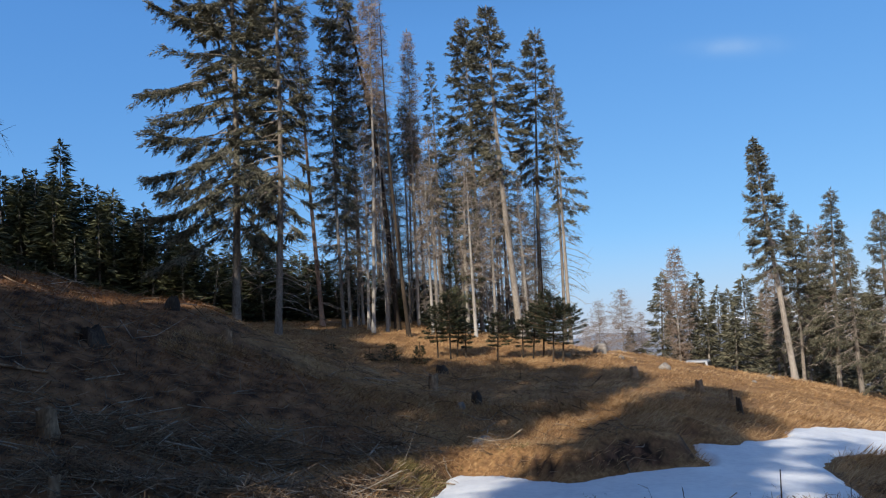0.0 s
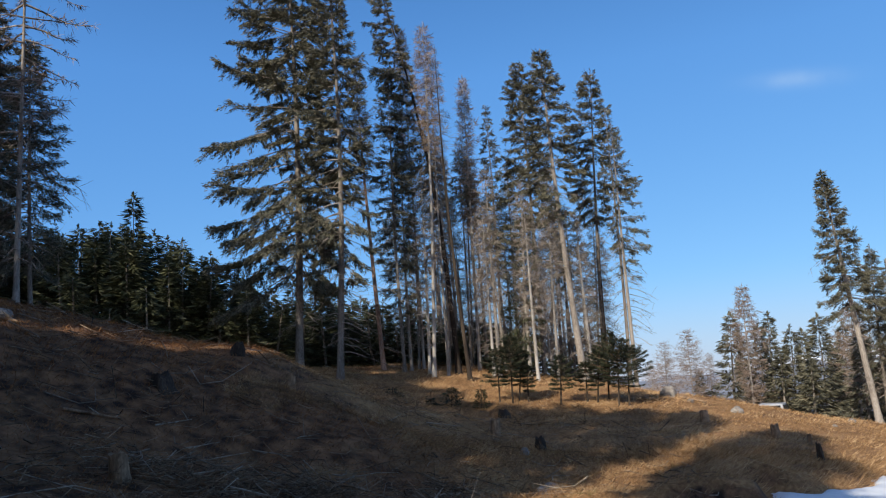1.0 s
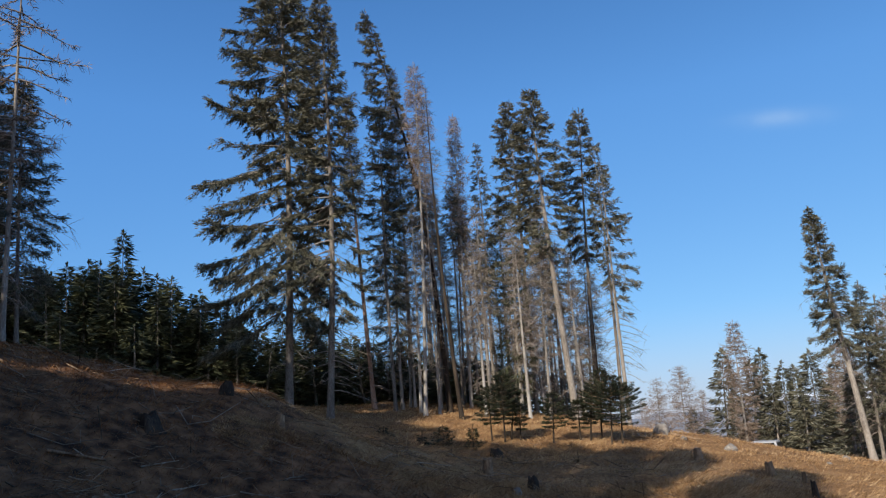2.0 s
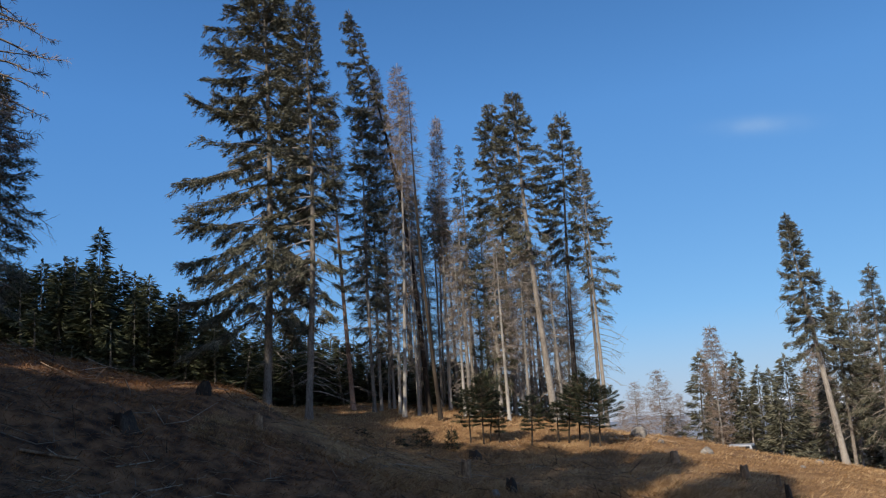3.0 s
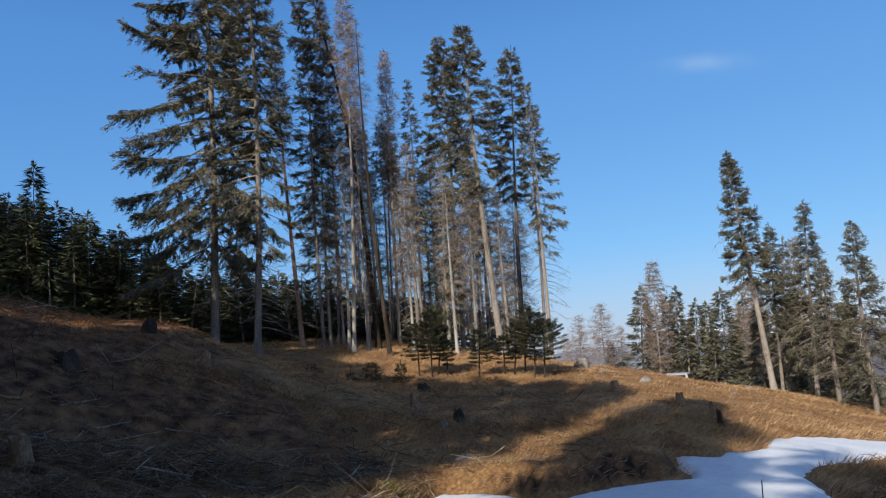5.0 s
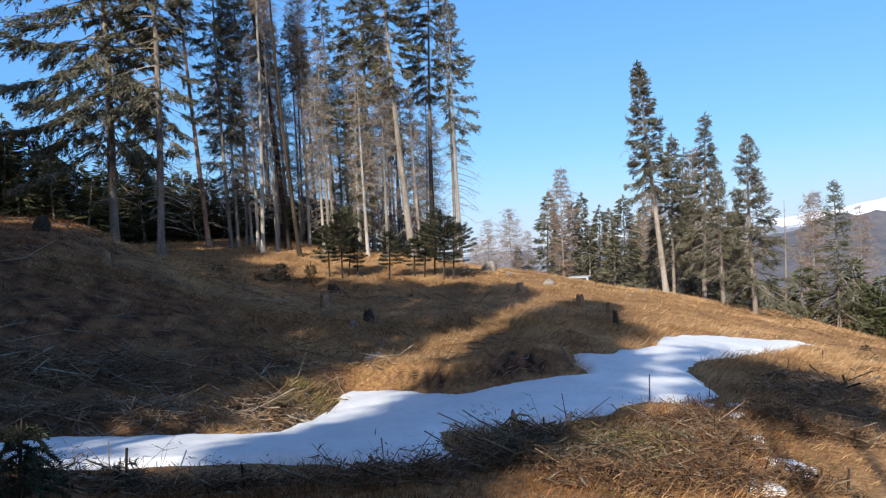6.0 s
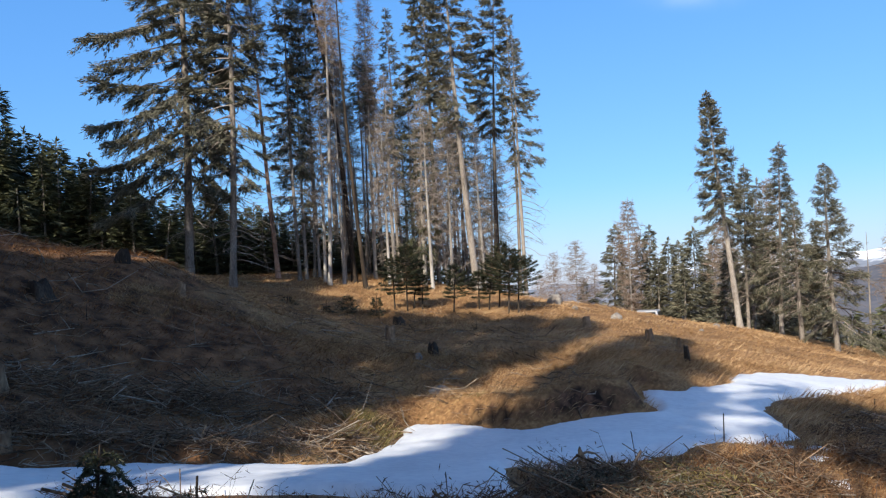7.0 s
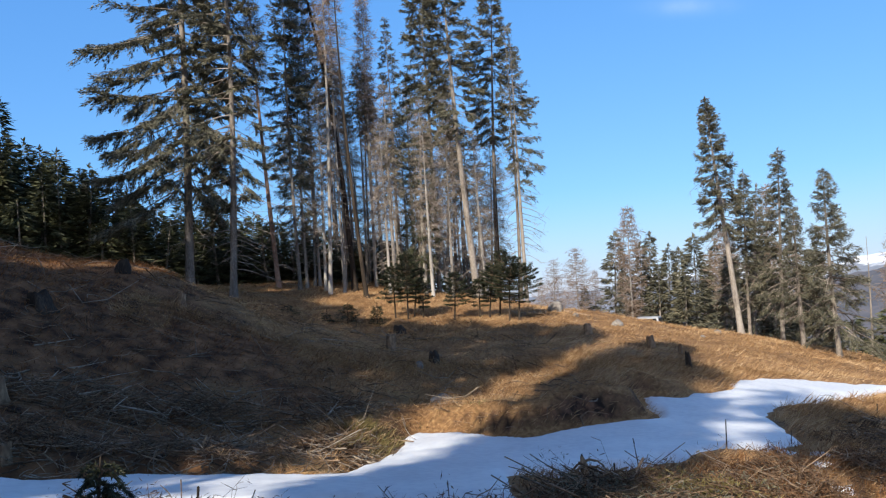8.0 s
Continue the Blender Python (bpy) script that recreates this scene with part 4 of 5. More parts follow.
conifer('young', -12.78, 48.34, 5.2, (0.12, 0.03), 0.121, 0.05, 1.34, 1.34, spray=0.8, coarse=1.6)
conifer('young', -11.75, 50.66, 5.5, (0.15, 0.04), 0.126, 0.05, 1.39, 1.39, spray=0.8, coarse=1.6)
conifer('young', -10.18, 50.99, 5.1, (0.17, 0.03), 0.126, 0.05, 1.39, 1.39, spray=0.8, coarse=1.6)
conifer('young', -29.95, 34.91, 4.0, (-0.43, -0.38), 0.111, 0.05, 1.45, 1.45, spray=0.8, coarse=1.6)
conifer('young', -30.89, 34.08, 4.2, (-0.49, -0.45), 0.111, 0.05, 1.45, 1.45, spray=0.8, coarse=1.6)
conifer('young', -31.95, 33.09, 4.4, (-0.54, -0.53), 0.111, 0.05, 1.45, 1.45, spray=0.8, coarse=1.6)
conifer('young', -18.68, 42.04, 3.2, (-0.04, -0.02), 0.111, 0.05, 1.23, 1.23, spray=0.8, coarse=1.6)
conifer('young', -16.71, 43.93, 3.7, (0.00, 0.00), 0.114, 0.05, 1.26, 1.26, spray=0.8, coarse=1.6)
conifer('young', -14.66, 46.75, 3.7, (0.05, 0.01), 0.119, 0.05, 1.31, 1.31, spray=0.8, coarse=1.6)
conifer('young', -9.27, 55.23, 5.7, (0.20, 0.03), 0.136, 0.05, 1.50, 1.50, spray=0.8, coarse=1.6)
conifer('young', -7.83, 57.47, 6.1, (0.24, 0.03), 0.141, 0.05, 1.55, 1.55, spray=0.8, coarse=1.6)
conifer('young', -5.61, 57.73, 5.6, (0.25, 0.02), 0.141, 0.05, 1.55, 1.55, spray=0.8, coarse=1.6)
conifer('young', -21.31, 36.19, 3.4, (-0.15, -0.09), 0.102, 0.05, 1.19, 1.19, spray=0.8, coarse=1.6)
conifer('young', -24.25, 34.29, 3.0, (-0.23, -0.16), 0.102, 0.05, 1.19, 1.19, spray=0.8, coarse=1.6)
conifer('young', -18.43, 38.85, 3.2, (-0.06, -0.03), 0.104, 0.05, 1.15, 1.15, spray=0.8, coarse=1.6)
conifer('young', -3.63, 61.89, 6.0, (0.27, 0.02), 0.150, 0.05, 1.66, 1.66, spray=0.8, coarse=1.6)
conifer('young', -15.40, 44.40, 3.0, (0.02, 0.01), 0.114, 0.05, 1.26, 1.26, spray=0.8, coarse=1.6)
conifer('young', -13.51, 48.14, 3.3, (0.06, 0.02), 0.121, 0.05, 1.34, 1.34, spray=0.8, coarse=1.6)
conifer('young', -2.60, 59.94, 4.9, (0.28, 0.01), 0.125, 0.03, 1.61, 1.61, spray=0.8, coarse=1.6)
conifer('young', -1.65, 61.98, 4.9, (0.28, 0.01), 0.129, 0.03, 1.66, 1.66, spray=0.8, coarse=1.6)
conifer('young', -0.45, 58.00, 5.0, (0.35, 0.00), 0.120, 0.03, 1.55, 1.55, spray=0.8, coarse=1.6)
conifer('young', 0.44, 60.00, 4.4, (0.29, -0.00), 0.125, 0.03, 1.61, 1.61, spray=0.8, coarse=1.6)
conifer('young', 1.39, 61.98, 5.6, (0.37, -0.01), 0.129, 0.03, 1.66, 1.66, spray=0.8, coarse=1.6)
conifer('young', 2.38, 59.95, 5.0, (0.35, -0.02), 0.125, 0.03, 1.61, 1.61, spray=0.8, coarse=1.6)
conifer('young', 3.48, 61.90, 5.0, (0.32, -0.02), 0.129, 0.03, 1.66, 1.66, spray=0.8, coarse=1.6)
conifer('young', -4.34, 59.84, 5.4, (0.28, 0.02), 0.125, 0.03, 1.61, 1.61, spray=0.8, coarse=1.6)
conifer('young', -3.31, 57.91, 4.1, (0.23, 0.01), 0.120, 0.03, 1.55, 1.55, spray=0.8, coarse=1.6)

# trees added unseen behind and beside the viewer, cropped to shade the clearing
conifer('spruce', -4.55, -12.89, 17.0, (0.0, 0.0), 0.22, 0.78, 0.50, 0.50, spray=0.9, coarse=3.0)
conifer('spruce', -5.71, -8.60, 17.0, (0.0, 0.0), 0.22, 0.56, 1.00, 1.00, spray=0.9, coarse=3.0)
conifer('spruce', -6.81, -8.62, 21.0, (0.0, 0.0), 0.22, 0.3, 1.00, 1.00, spray=1.5, coarse=3.0)
conifer('spruce', -9.29, -5.76, 21.0, (0.0, 0.0), 0.22, 0.66, 1.10, 1.10, spray=1.6, coarse=3.0)
conifer('spruce', -12.38, -7.16, 22.0, (0.0, 0.0), 0.22, 0.54, 1.80, 1.80, spray=1.5, coarse=3.0)
conifer('spruce', -11.15, -7.59, 13.0, (0.0, 0.0), 0.22, 0.35, 0.90, 0.90, spray=0.4, coarse=3.0)
conifer('spruce', -12.95, -8.49, 13.0, (0.0, 0.0), 0.22, 0.3, 1.00, 1.00, spray=0.6, coarse=3.0)
conifer('spruce', -14.68, -6.42, 22.0, (0.0, 0.0), 0.22, 0.2, 2.10, 2.10, spray=1.2, coarse=3.0)
conifer('spruce', -14.65, -6.37, 13.0, (0.0, 0.0), 0.22, 0.14, 1.80, 1.80, spray=0.9, coarse=3.0)
conifer('spruce', -15.85, -4.07, 13.0, (0.0, 0.0), 0.22, 0.14, 1.80, 1.80, spray=0.9, coarse=3.0)
conifer('spruce', -17.02, -1.70, 13.0, (0.0, 0.0), 0.22, 0.14, 1.80, 1.80, spray=0.9, coarse=3.0)
conifer('spruce', -18.61, 0.18, 11.4, (0.0, 0.0), 0.22, 0.14, 1.80, 1.80, spray=0.9, coarse=3.0)
conifer('spruce', -16.77, -6.48, 22.0, (0.0, 0.0), 0.22, 0.14, 2.30, 2.30, spray=0.9, coarse=3.0)
conifer('spruce', -18.63, -4.47, 21.0, (0.0, 0.0), 0.22, 0.14, 2.30, 2.30, spray=0.9, coarse=3.0)
conifer('spruce', -19.72, -1.93, 12.6, (0.0, 0.0), 0.22, 0.30, 1.60, 1.60, spray=0.9, coarse=3.0)
conifer('spruce', -22.48, -0.23, 21.0, (0.0, 0.0), 0.22, 0.58, 2.00, 2.00, spray=0.9, coarse=3.0)
conifer('spruce', -25.00, 0.48, 22.0, (0.0, 0.0), 0.22, 0.14, 2.50, 2.50, spray=0.9, coarse=3.0)
conifer('spruce', -26.92, 3.13, 22.0, (0.0, 0.0), 0.22, 0.14, 2.60, 2.60, spray=0.9, coarse=3.0)
conifer('spruce', -15.29, -6.34, 19.0, (0.0, 0.0), 0.22, 0.14, 1.80, 1.80, spray=0.9, coarse=3.0)
conifer('spruce', -17.59, -5.60, 18.0, (0.0, 0.0), 0.22, 0.14, 2.00, 2.00, spray=0.9, coarse=3.0)
conifer('spruce', -19.53, -4.30, 18.0, (0.0, 0.0), 0.22, 0.14, 1.60, 1.60, spray=0.9, coarse=3.0)
conifer('spruce', -14.29, -7.55, 12.0, (0.0, 0.0), 0.22, 0.14, 1.30, 1.30, spray=0.9, coarse=3.0)
conifer('spruce', -12.86, -10.07, 11.0, (0.0, 0.0), 0.22, 0.14, 1.20, 1.20, spray=0.9, coarse=3.0)
conifer('spruce', -9.97, -9.15, 8.6, (0.0, 0.0), 0.22, 0.14, 1.40, 1.40, spray=0.9, coarse=3.0)
conifer('spruce', -8.06, -10.04, 11.0, (0.0, 0.0), 0.22, 0.14, 1.30, 1.30, spray=0.9, coarse=3.0)
conifer('spruce', -26.01, 12.95, 22.0, (0.0, 0.0), 0.22, 0.14, 2.80, 2.80, spray=0.9, coarse=3.0)
conifer('spruce', -29.23, 14.32, 23.0, (0.0, 0.0), 0.22, 0.14, 2.80, 2.80, spray=0.9, coarse=3.0)
conifer('spruce', -32.22, 16.22, 23.0, (0.0, 0.0), 0.22, 0.14, 2.80, 2.80, spray=0.9, coarse=3.0)
conifer('spruce', -35.02, 18.58, 23.0, (0.0, 0.0), 0.22, 0.14, 2.80, 2.80, spray=0.9, coarse=3.0)
conifer('spruce', -37.90, 20.77, 23.0, (0.0, 0.0), 0.22, 0.14, 2.80, 2.80, spray=0.9, coarse=3.0)
conifer('spruce', -41.08, 23.52, 23.0, (0.0, 0.0), 0.22, 0.14, 2.80, 2.80, spray=0.9, coarse=3.0)
conifer('spruce', -4.90, -7.30, 12.0, (0.0, 0.0), 0.16, 0.78, 1.00, 1.00, spray=0.5, coarse=2.0)
conifer('spruce', -7.20, -8.90, 11.6, (0.0, 0.0), 0.16, 0.68, 1.30, 1.30, spray=1.3, coarse=2.0)
conifer('spruce', -1.25, -7.30, 12.4, (0.0, 0.0), 0.16, 0.82, 1.50, 1.50, spray=1.8, coarse=2.0)
conifer('spruce', -22.30, 2.20, 22.4, (0.0, 0.0), 0.24, 0.74, 2.00, 2.00, spray=1.6, coarse=2.5)
conifer('spruce', -20.10, 1.10, 19.4, (0.0, 0.0), 0.22, 0.84, 1.60, 1.60, spray=1.6, coarse=2.5)
conifer('spruce', -18.30, 1.20, 19.1, (0.0, 0.0), 0.22, 0.86, 1.30, 1.30, spray=1.2, coarse=2.5)

# the rest of the dense stand: the same trees again, turned and scaled
patterns = [o for o in scene.objects if o.name.startswith("spruce") and o.get("group") == "spruces of the dense stands" and o.location.x < -8][:6]
fill = random.Random(5)
for row, (near, far) in enumerate(((43, 46), (46, 50), (50, 56))):
    for k in range(26):
        turn = radians(-47 + 1.75 * k + fill.uniform(-0.7, 0.7))
        dist = fill.uniform(near, far)
        px, py = dist * math.sin(turn), dist * math.cos(turn)
        src = patterns[fill.randrange(len(patterns))]
        tall = 3.4 + 0.9 * row + fill.uniform(-0.6, 0.6) + 2.4 * math.exp(-((math.degrees(turn) + 31) / 8) ** 2) - 1.1 * (math.degrees(turn) > -13)
        own = max(v[2] for c in src.children if c.name.startswith("trunk") for v in c.bound_box)
        f = tall / own
        copy_thing(src, pose(px, py, gz(px, py) - 0.1, 0, 0, fill.uniform(0, 360)) @ Matrix.Diagonal((max(f, 0.8) * 1.35, max(f, 0.8) * 1.35, f, 1)))


# a wood added unseen behind the viewer to block skylight, just below the sun
behind = [o for o in scene.objects if o.name.startswith("spruce") and o.location.y < -5 and len(o.children)][:4]
for row in range(3):
    for k in range(19):
        across, back = 4.6 + 2.5 * k + fill.uniform(-0.8, 0.8), -9 - 7 * row + fill.uniform(-2, 2)
        px, py = across * math.cos(radians(23)) + back * math.sin(radians(23)), -across * math.sin(radians(23)) + back * math.cos(radians(23))
        src = behind[fill.randrange(len(behind))]
        own = max(v[2] for c in src.children if c.name.startswith("trunk") for v in c.bound_box)
        f = (1.0 - back) * 0.5 / own
        copy_thing(src, pose(px, py, gz(px, py) - 0.1, 0, 0, fill.uniform(0, 360)) @ Matrix.Diagonal((max(f, 0.8), max(f, 0.8), f, 1)))


# ---------------------------------------------------------------- snow on the track
sx, sy = np.meshgrid(np.arange(-9.5, 14.6, 0.09), np.arange(5.6, 23.0, 0.09))
depth = inside(sx + 0.10 * lattice(sx / 0.45, sy / 0.45, 7) + 0.05 * lattice(sx / 0.16, sy / 0.16, 8), sy + 0.10 * lattice(sx / 0.45, sy / 0.45, 9), SNOW_EDGE)
top = ground(sx, sy, False) + np.clip(depth * 0.75, -0.35, 0.11) + 0.02 * lattice(sx / 0.8, sy / 0.8, 12) + 0.012 * lattice(sx / 0.25, sy / 0.25, 13) * (depth > 0)
near_edge = depth > -0.35
num = np.full(sx.shape, -1)
num[near_edge] = np.arange(near_edge.sum())
quad = np.stack([num[:-1, :-1], num[:-1, 1:], num[1:, 1:], num[1:, :-1]], -1).reshape(-1, 4)
quad = quad[(quad >= 0).all(1)]
snow = mesh_object("snow_cover", np.stack([sx, sy, top], -1)[near_edge], quad, SNOW, smooth=True)
tagged(snow, "old white snow lying along the forest track", "snow", kind="structure")


# ---------------------------------------------------------------- small things of the clearing
def stump(x, y, r, h, tilt=0, bark=None):
    rng = random.Random(int(x * 100) + int(y * 77))
    root = tagged(new("tree_stump"), "old weathered cut stump in the dry grass" if bark is None else "dark rotting stump in the dry grass", "stump", "stumps of the clearing")
    sink = 0.05 + 0.7 * r
    h = h + sink
    root.matrix_basis = pose(x, y, gz(x, y) - sink, tilt * 0.5, tilt, rng.uniform(0, 360))
    n = 14
    rot = 0.12 if bark is None else 0.22
    ridge = [1 + rng.uniform(-rot, rot) for _ in range(n)]
    cut = [h * (1 + rng.uniform(-rot, rot * 0.6)) for _ in range(n)]
    bm = bmesh.new()
    rings = []
    for f, w in ((0, 1.6), (0.12, 1.3), (0.35, 1.05), (0.7, 0.95), (1.0, 0.93 if bark is None else 0.7)):
        rings.append([bm.verts.new((r * w * ridge[i] * math.cos(i * 6.2832 / n), r * w * ridge[i] * math.sin(i * 6.2832 / n), (h + 0.06) * f if f < 1 else cut[i] + 0.06)) for i in range(n)])
    for a, b in zip(rings, rings[1:]):
        for i in range(n):
            bm.faces.new((a[i], a[(i + 1) % n], b[(i + 1) % n], b[i]))
    part("stump_wood", bm, bark or CUT_WOOD, root, smooth=True)
    bm = bmesh.new()
    mid = bm.verts.new((0, 0, h + 0.03))
    rim = [bm.verts.new((v.x, v.y, v.z)) for v in [Vector((r * (0.92 if bark is None else 0.69) * ridge[i] * math.cos(i * 6.2832 / n), r * (0.92 if bark is None else 0.69) * ridge[i] * math.sin(i * 6.2832 / n), cut[i] + 0.058)) for i in range(n)]]
    for i in range(n):
        bm.faces.new((mid, rim[i], rim[(i + 1) % n]))
    part("cut_face", bm, bark or CUT_WOOD, root, "greyed cut face" if bark is None else "")
    return root


def boulder(x, y, w, h):
    rng = random.Random(int(x * 100) + int(y * 77))
    bm = bmesh.new()
    bmesh.ops.create_icosphere(bm, subdivisions=3, radius=1)
    off = Vector((rng.uniform(0, 50), rng.uniform(0, 50), rng.uniform(0, 50)))
    for v in bm.verts:
        k = 1 + 0.35 * noise.noise(v.co * 1.1 + off) + 0.14 * noise.noise(v.co * 3.3 + off)
        v.co = Vector((v.co.x * w * k, v.co.y * w * 0.8 * k, v.co.z * h * k))
    ob = part("boulder", bm, STONE, smooth=True)
    ob.matrix_basis = pose(x, y, gz(x, y) + h * 0.35, rng.uniform(-10, 10), rng.uniform(-10, 10), rng.uniform(0, 360))
    return tagged(ob, "pale grey stone half sunk in the grass", "stone", "stones of the clearing")


def snow_scrap(x, y, w, h):
    rng = random.Random(int(x * 100) + int(y * 77))
    bm = bmesh.new()
    bmesh.ops.create_icosphere(bm, subdivisions=4, radius=1)
    off = Vector((rng.uniform(0, 50), rng.uniform(0, 50), 0))
    for v in bm.verts:
        k = 1 + 0.5 * noise.noise(v.co * 1.3 + off) + 0.25 * noise.noise(v.co * 3.7 + off)
        px, py = x + v.co.x * w * 1.15 * k, y + v.co.y * w * 1.4 * k
        v.co = Vector((px - x, py - y, gz(px, py) - gz(x, y) + max(-0.3, v.co.z) * min(h, 0.07)))
    ob = part("snow_remnant", bm, SNOW, smooth=True)
    ob.location = (x, y, gz(x, y))
    return tagged(ob, "small scrap of melting snow on the slope", "snow", "scraps of snow")


def stick_points(rng, cx, cy, cz, length, az, tilt, bend):
    d = np.array([math.cos(az) * math.cos(tilt), math.sin(az) * math.cos(tilt), math.sin(tilt)])
    u = np.linspace(-0.5, 0.5, 4)
    p = np.array([cx, cy, cz]) + d * (length * u)[:, None]
    p += np.cross(d, (0, 0, 1)) * (bend * length * (u ** 2))[:, None]
    p[:, 2] -= bend * 0.5 * length * u ** 2
    return p


def brush_pile(x, y, w, h, count, green):
    """A heap of cut boughs; green: how much of it still carries needles."""
    rng = np.random.default_rng(int(abs(x) * 100) + int(y * 77))
    root = tagged(new("brush_pile"), "heap of dead cut branches" if green < 0.4 else "heap of felled boughs with dull green needles" if green > 0.74 else "heap of felled boughs with withered brown needles", "brushwood", "brush heaps")
    root.location = (x, y, 0)
    pale, dark, lv = Tubes(), Tubes(), Leaves()
    lie = rng.uniform(0, 3.14)
    for i in range(count):
        a, q = rng.uniform(0, 6.283), rng.uniform(0, 1) ** 0.6
        px, py = x + math.cos(a) * q * w * 1.2, y + math.sin(a) * q * w * 0.8
        pz = gz(px, py) + rng.uniform(0, 1) * h * (1 - q * q) + 0.02
        ln = min(rng.uniform(0.2, 0.95) * (1 if green < 0.15 else 0.75), w * 1.7)
        az = lie + rng.normal(0, 1.2)
        p = stick_points(rng, px - x, py - y, pz, ln, az, rng.normal(0.03, 0.17), rng.normal(0, 1.5))
        r = rng.uniform(0.003, 0.009) * (1.35 if green < 0.15 else 0.9) * (1.9 if rng.random() < 0.16 else 1)
        (pale if rng.random() < (0.30 if green < 0.15 else 0.15) else dark).add(p, r * np.array([1, 0.85, 0.65, 0.3]), 4)
        for _ in range(3):       # side twigs
            k = rng.integers(1, 4)
            e = p[k] + rng.normal(0, 0.10, 3) * np.array([1, 1, 0.5])
            dark.add([p[k], e], [r * 0.5, r * 0.25], 3)
        if rng.random() < green:
            n = 50
            k = rng.uniform(0, 3, n)
            at = np.stack([np.interp(k, range(4), p[:, j]) for j in range(3)], -1) + rng.normal(0, 0.05, (n, 3))
            d = rng.normal(0, 1, (n, 3)) + np.array([math.cos(az), math.sin(az), 0]) * 1.2
            d /= np.linalg.norm(d, axis=1)[:, None]
            wv = np.cross(d, rng.normal(0, 1, (n, 3)))
            wv /= np.linalg.norm(wv, axis=1)[:, None]
            lv.add(at, d * rng.uniform(0.03, 0.10, n)[:, None], wv * rng.uniform(0.003, 0.007, n)[:, None])
    for ob in (pale.build("bleached_wood", TWIG_GREY, root, "bleached bare branches"), dark.build("dark_wood", TWIG, root), lv.build("foliage", BLADE_GREEN if green > 0.74 else NEEDLE if 0.3 < green < 0.5 else NEEDLE_DEAD, root, "dull green needles" if green > 0.74 else "withered needles")):
        if ob:
            tagged(ob, kind="stuff")
    return root


def fallen_branch(x, y, x2, y2, r):
    rng = np.random.default_rng(int(abs(x) * 100) + int(y * 77))
    u = np.linspace(0, 1, 9)
    px, py = x + (x2 - x) * u, y + (y2 - y) * u
    px = px + 0.03 * rng.normal(0, 1, 9).cumsum() * 0.4
    pz = np.interp(u, [0, 1], [gz(x, y), gz(x2, y2)])
    pz = np.maximum(pz, ground(px, py) - 0.3 * r) + r * 0.8
    root = tagged(new("fallen_log" if r > 0.03 else "fallen_branch"), "bleached fallen log lying in the grass" if r > 0.03 else "thin bleached branch lying on the slope", "log" if r > 0.03 else "branch", "fallen wood")
    root.location = (x, y, gz(x, y))
    tb = Tubes()
    p = np.stack([px - x, py - y, pz - gz(x, y)], -1)
    tb.add(p, r * (1 - 0.55 * u), 7)
    tb.build("stem", CUT_WOOD if r > 0.03 else TWIG_GREY, root)
    for k in (3, 5, 7):
        tb = Tubes()
        e = p[k] + rng.normal(0, 0.16, 3) + np.array([0, 0, 0.08])
        tb.add([p[k], (p[k] + e) / 2 + rng.normal(0, 0.02, 3), e], [r * 0.45, r * 0.35, r * 0.15], 4)
        tb.build("twig", TWIG_GREY, root)
    return root


def arching_shoot_tip(x, y, h, reach):
    """The top of a small spruce whose shoots arch over, thick with needles."""
    rng = np.random.default_rng(91)
    root = tagged(new("sapling"), "dark spruce sapling with arching shoots in front of the snow", "tree")
    root.location = (x, y, gz(x, y) - 0.05)
    tb = Tubes()
    tb.add([(0, 0, 0), (0.01, 0, h * 0.5), (0.03, 0.01, h + 0.05)], [0.022, 0.016, 0.006], 6)
    tb.build("trunk", BARK_DARK, root)
    for k in range(26):
        phi, z0 = k * 2.4 + rng.normal(0, 0.3), h * (0.12 + 0.86 * k / 26)
        ln = reach * (1.15 - 0.75 * k / 26) * rng.uniform(0.75, 1.2)
        u = np.linspace(0, 1, 7)
        out = np.array([math.cos(phi), math.sin(phi), 0.0])
        p = np.array([0.02 * k / 26, 0, z0]) + out * (ln * u)[:, None]
        p[:, 2] += ln * (0.75 * u - 1.15 * u ** 2)
        wood, lv = Tubes(), Leaves()
        wood.add(p, 0.007 * (1 - 0.7 * u), 4)
        shoot = wood.build("shoot", BARK_DARK, root)
        n = int(760 * ln)
        q = rng.uniform(0.08, 1.03, n)
        at = np.stack([np.interp(q, u, p[:, j]) for j in range(3)], -1)
        run = np.gradient(p, axis=0)
        run /= np.linalg.norm(run, axis=1)[:, None]
        d = np.stack([np.interp(q, u, run[:, j]) for j in range(3)], -1) * 0.9 + rng.normal(0, 0.62, (n, 3))
        d /= np.linalg.norm(d, axis=1)[:, None]
        wv = np.cross(d, rng.normal(0, 1, (n, 3)))
        wv /= np.linalg.norm(wv, axis=1)[:, None]
        lv.add(at, d * rng.uniform(0.03, 0.06, n)[:, None], wv * rng.uniform(0.004, 0.008, n)[:, None])
        tagged(lv.build("foliage", NEEDLE_YOUNG_SHADED, shoot), kind="stuff")
    return root


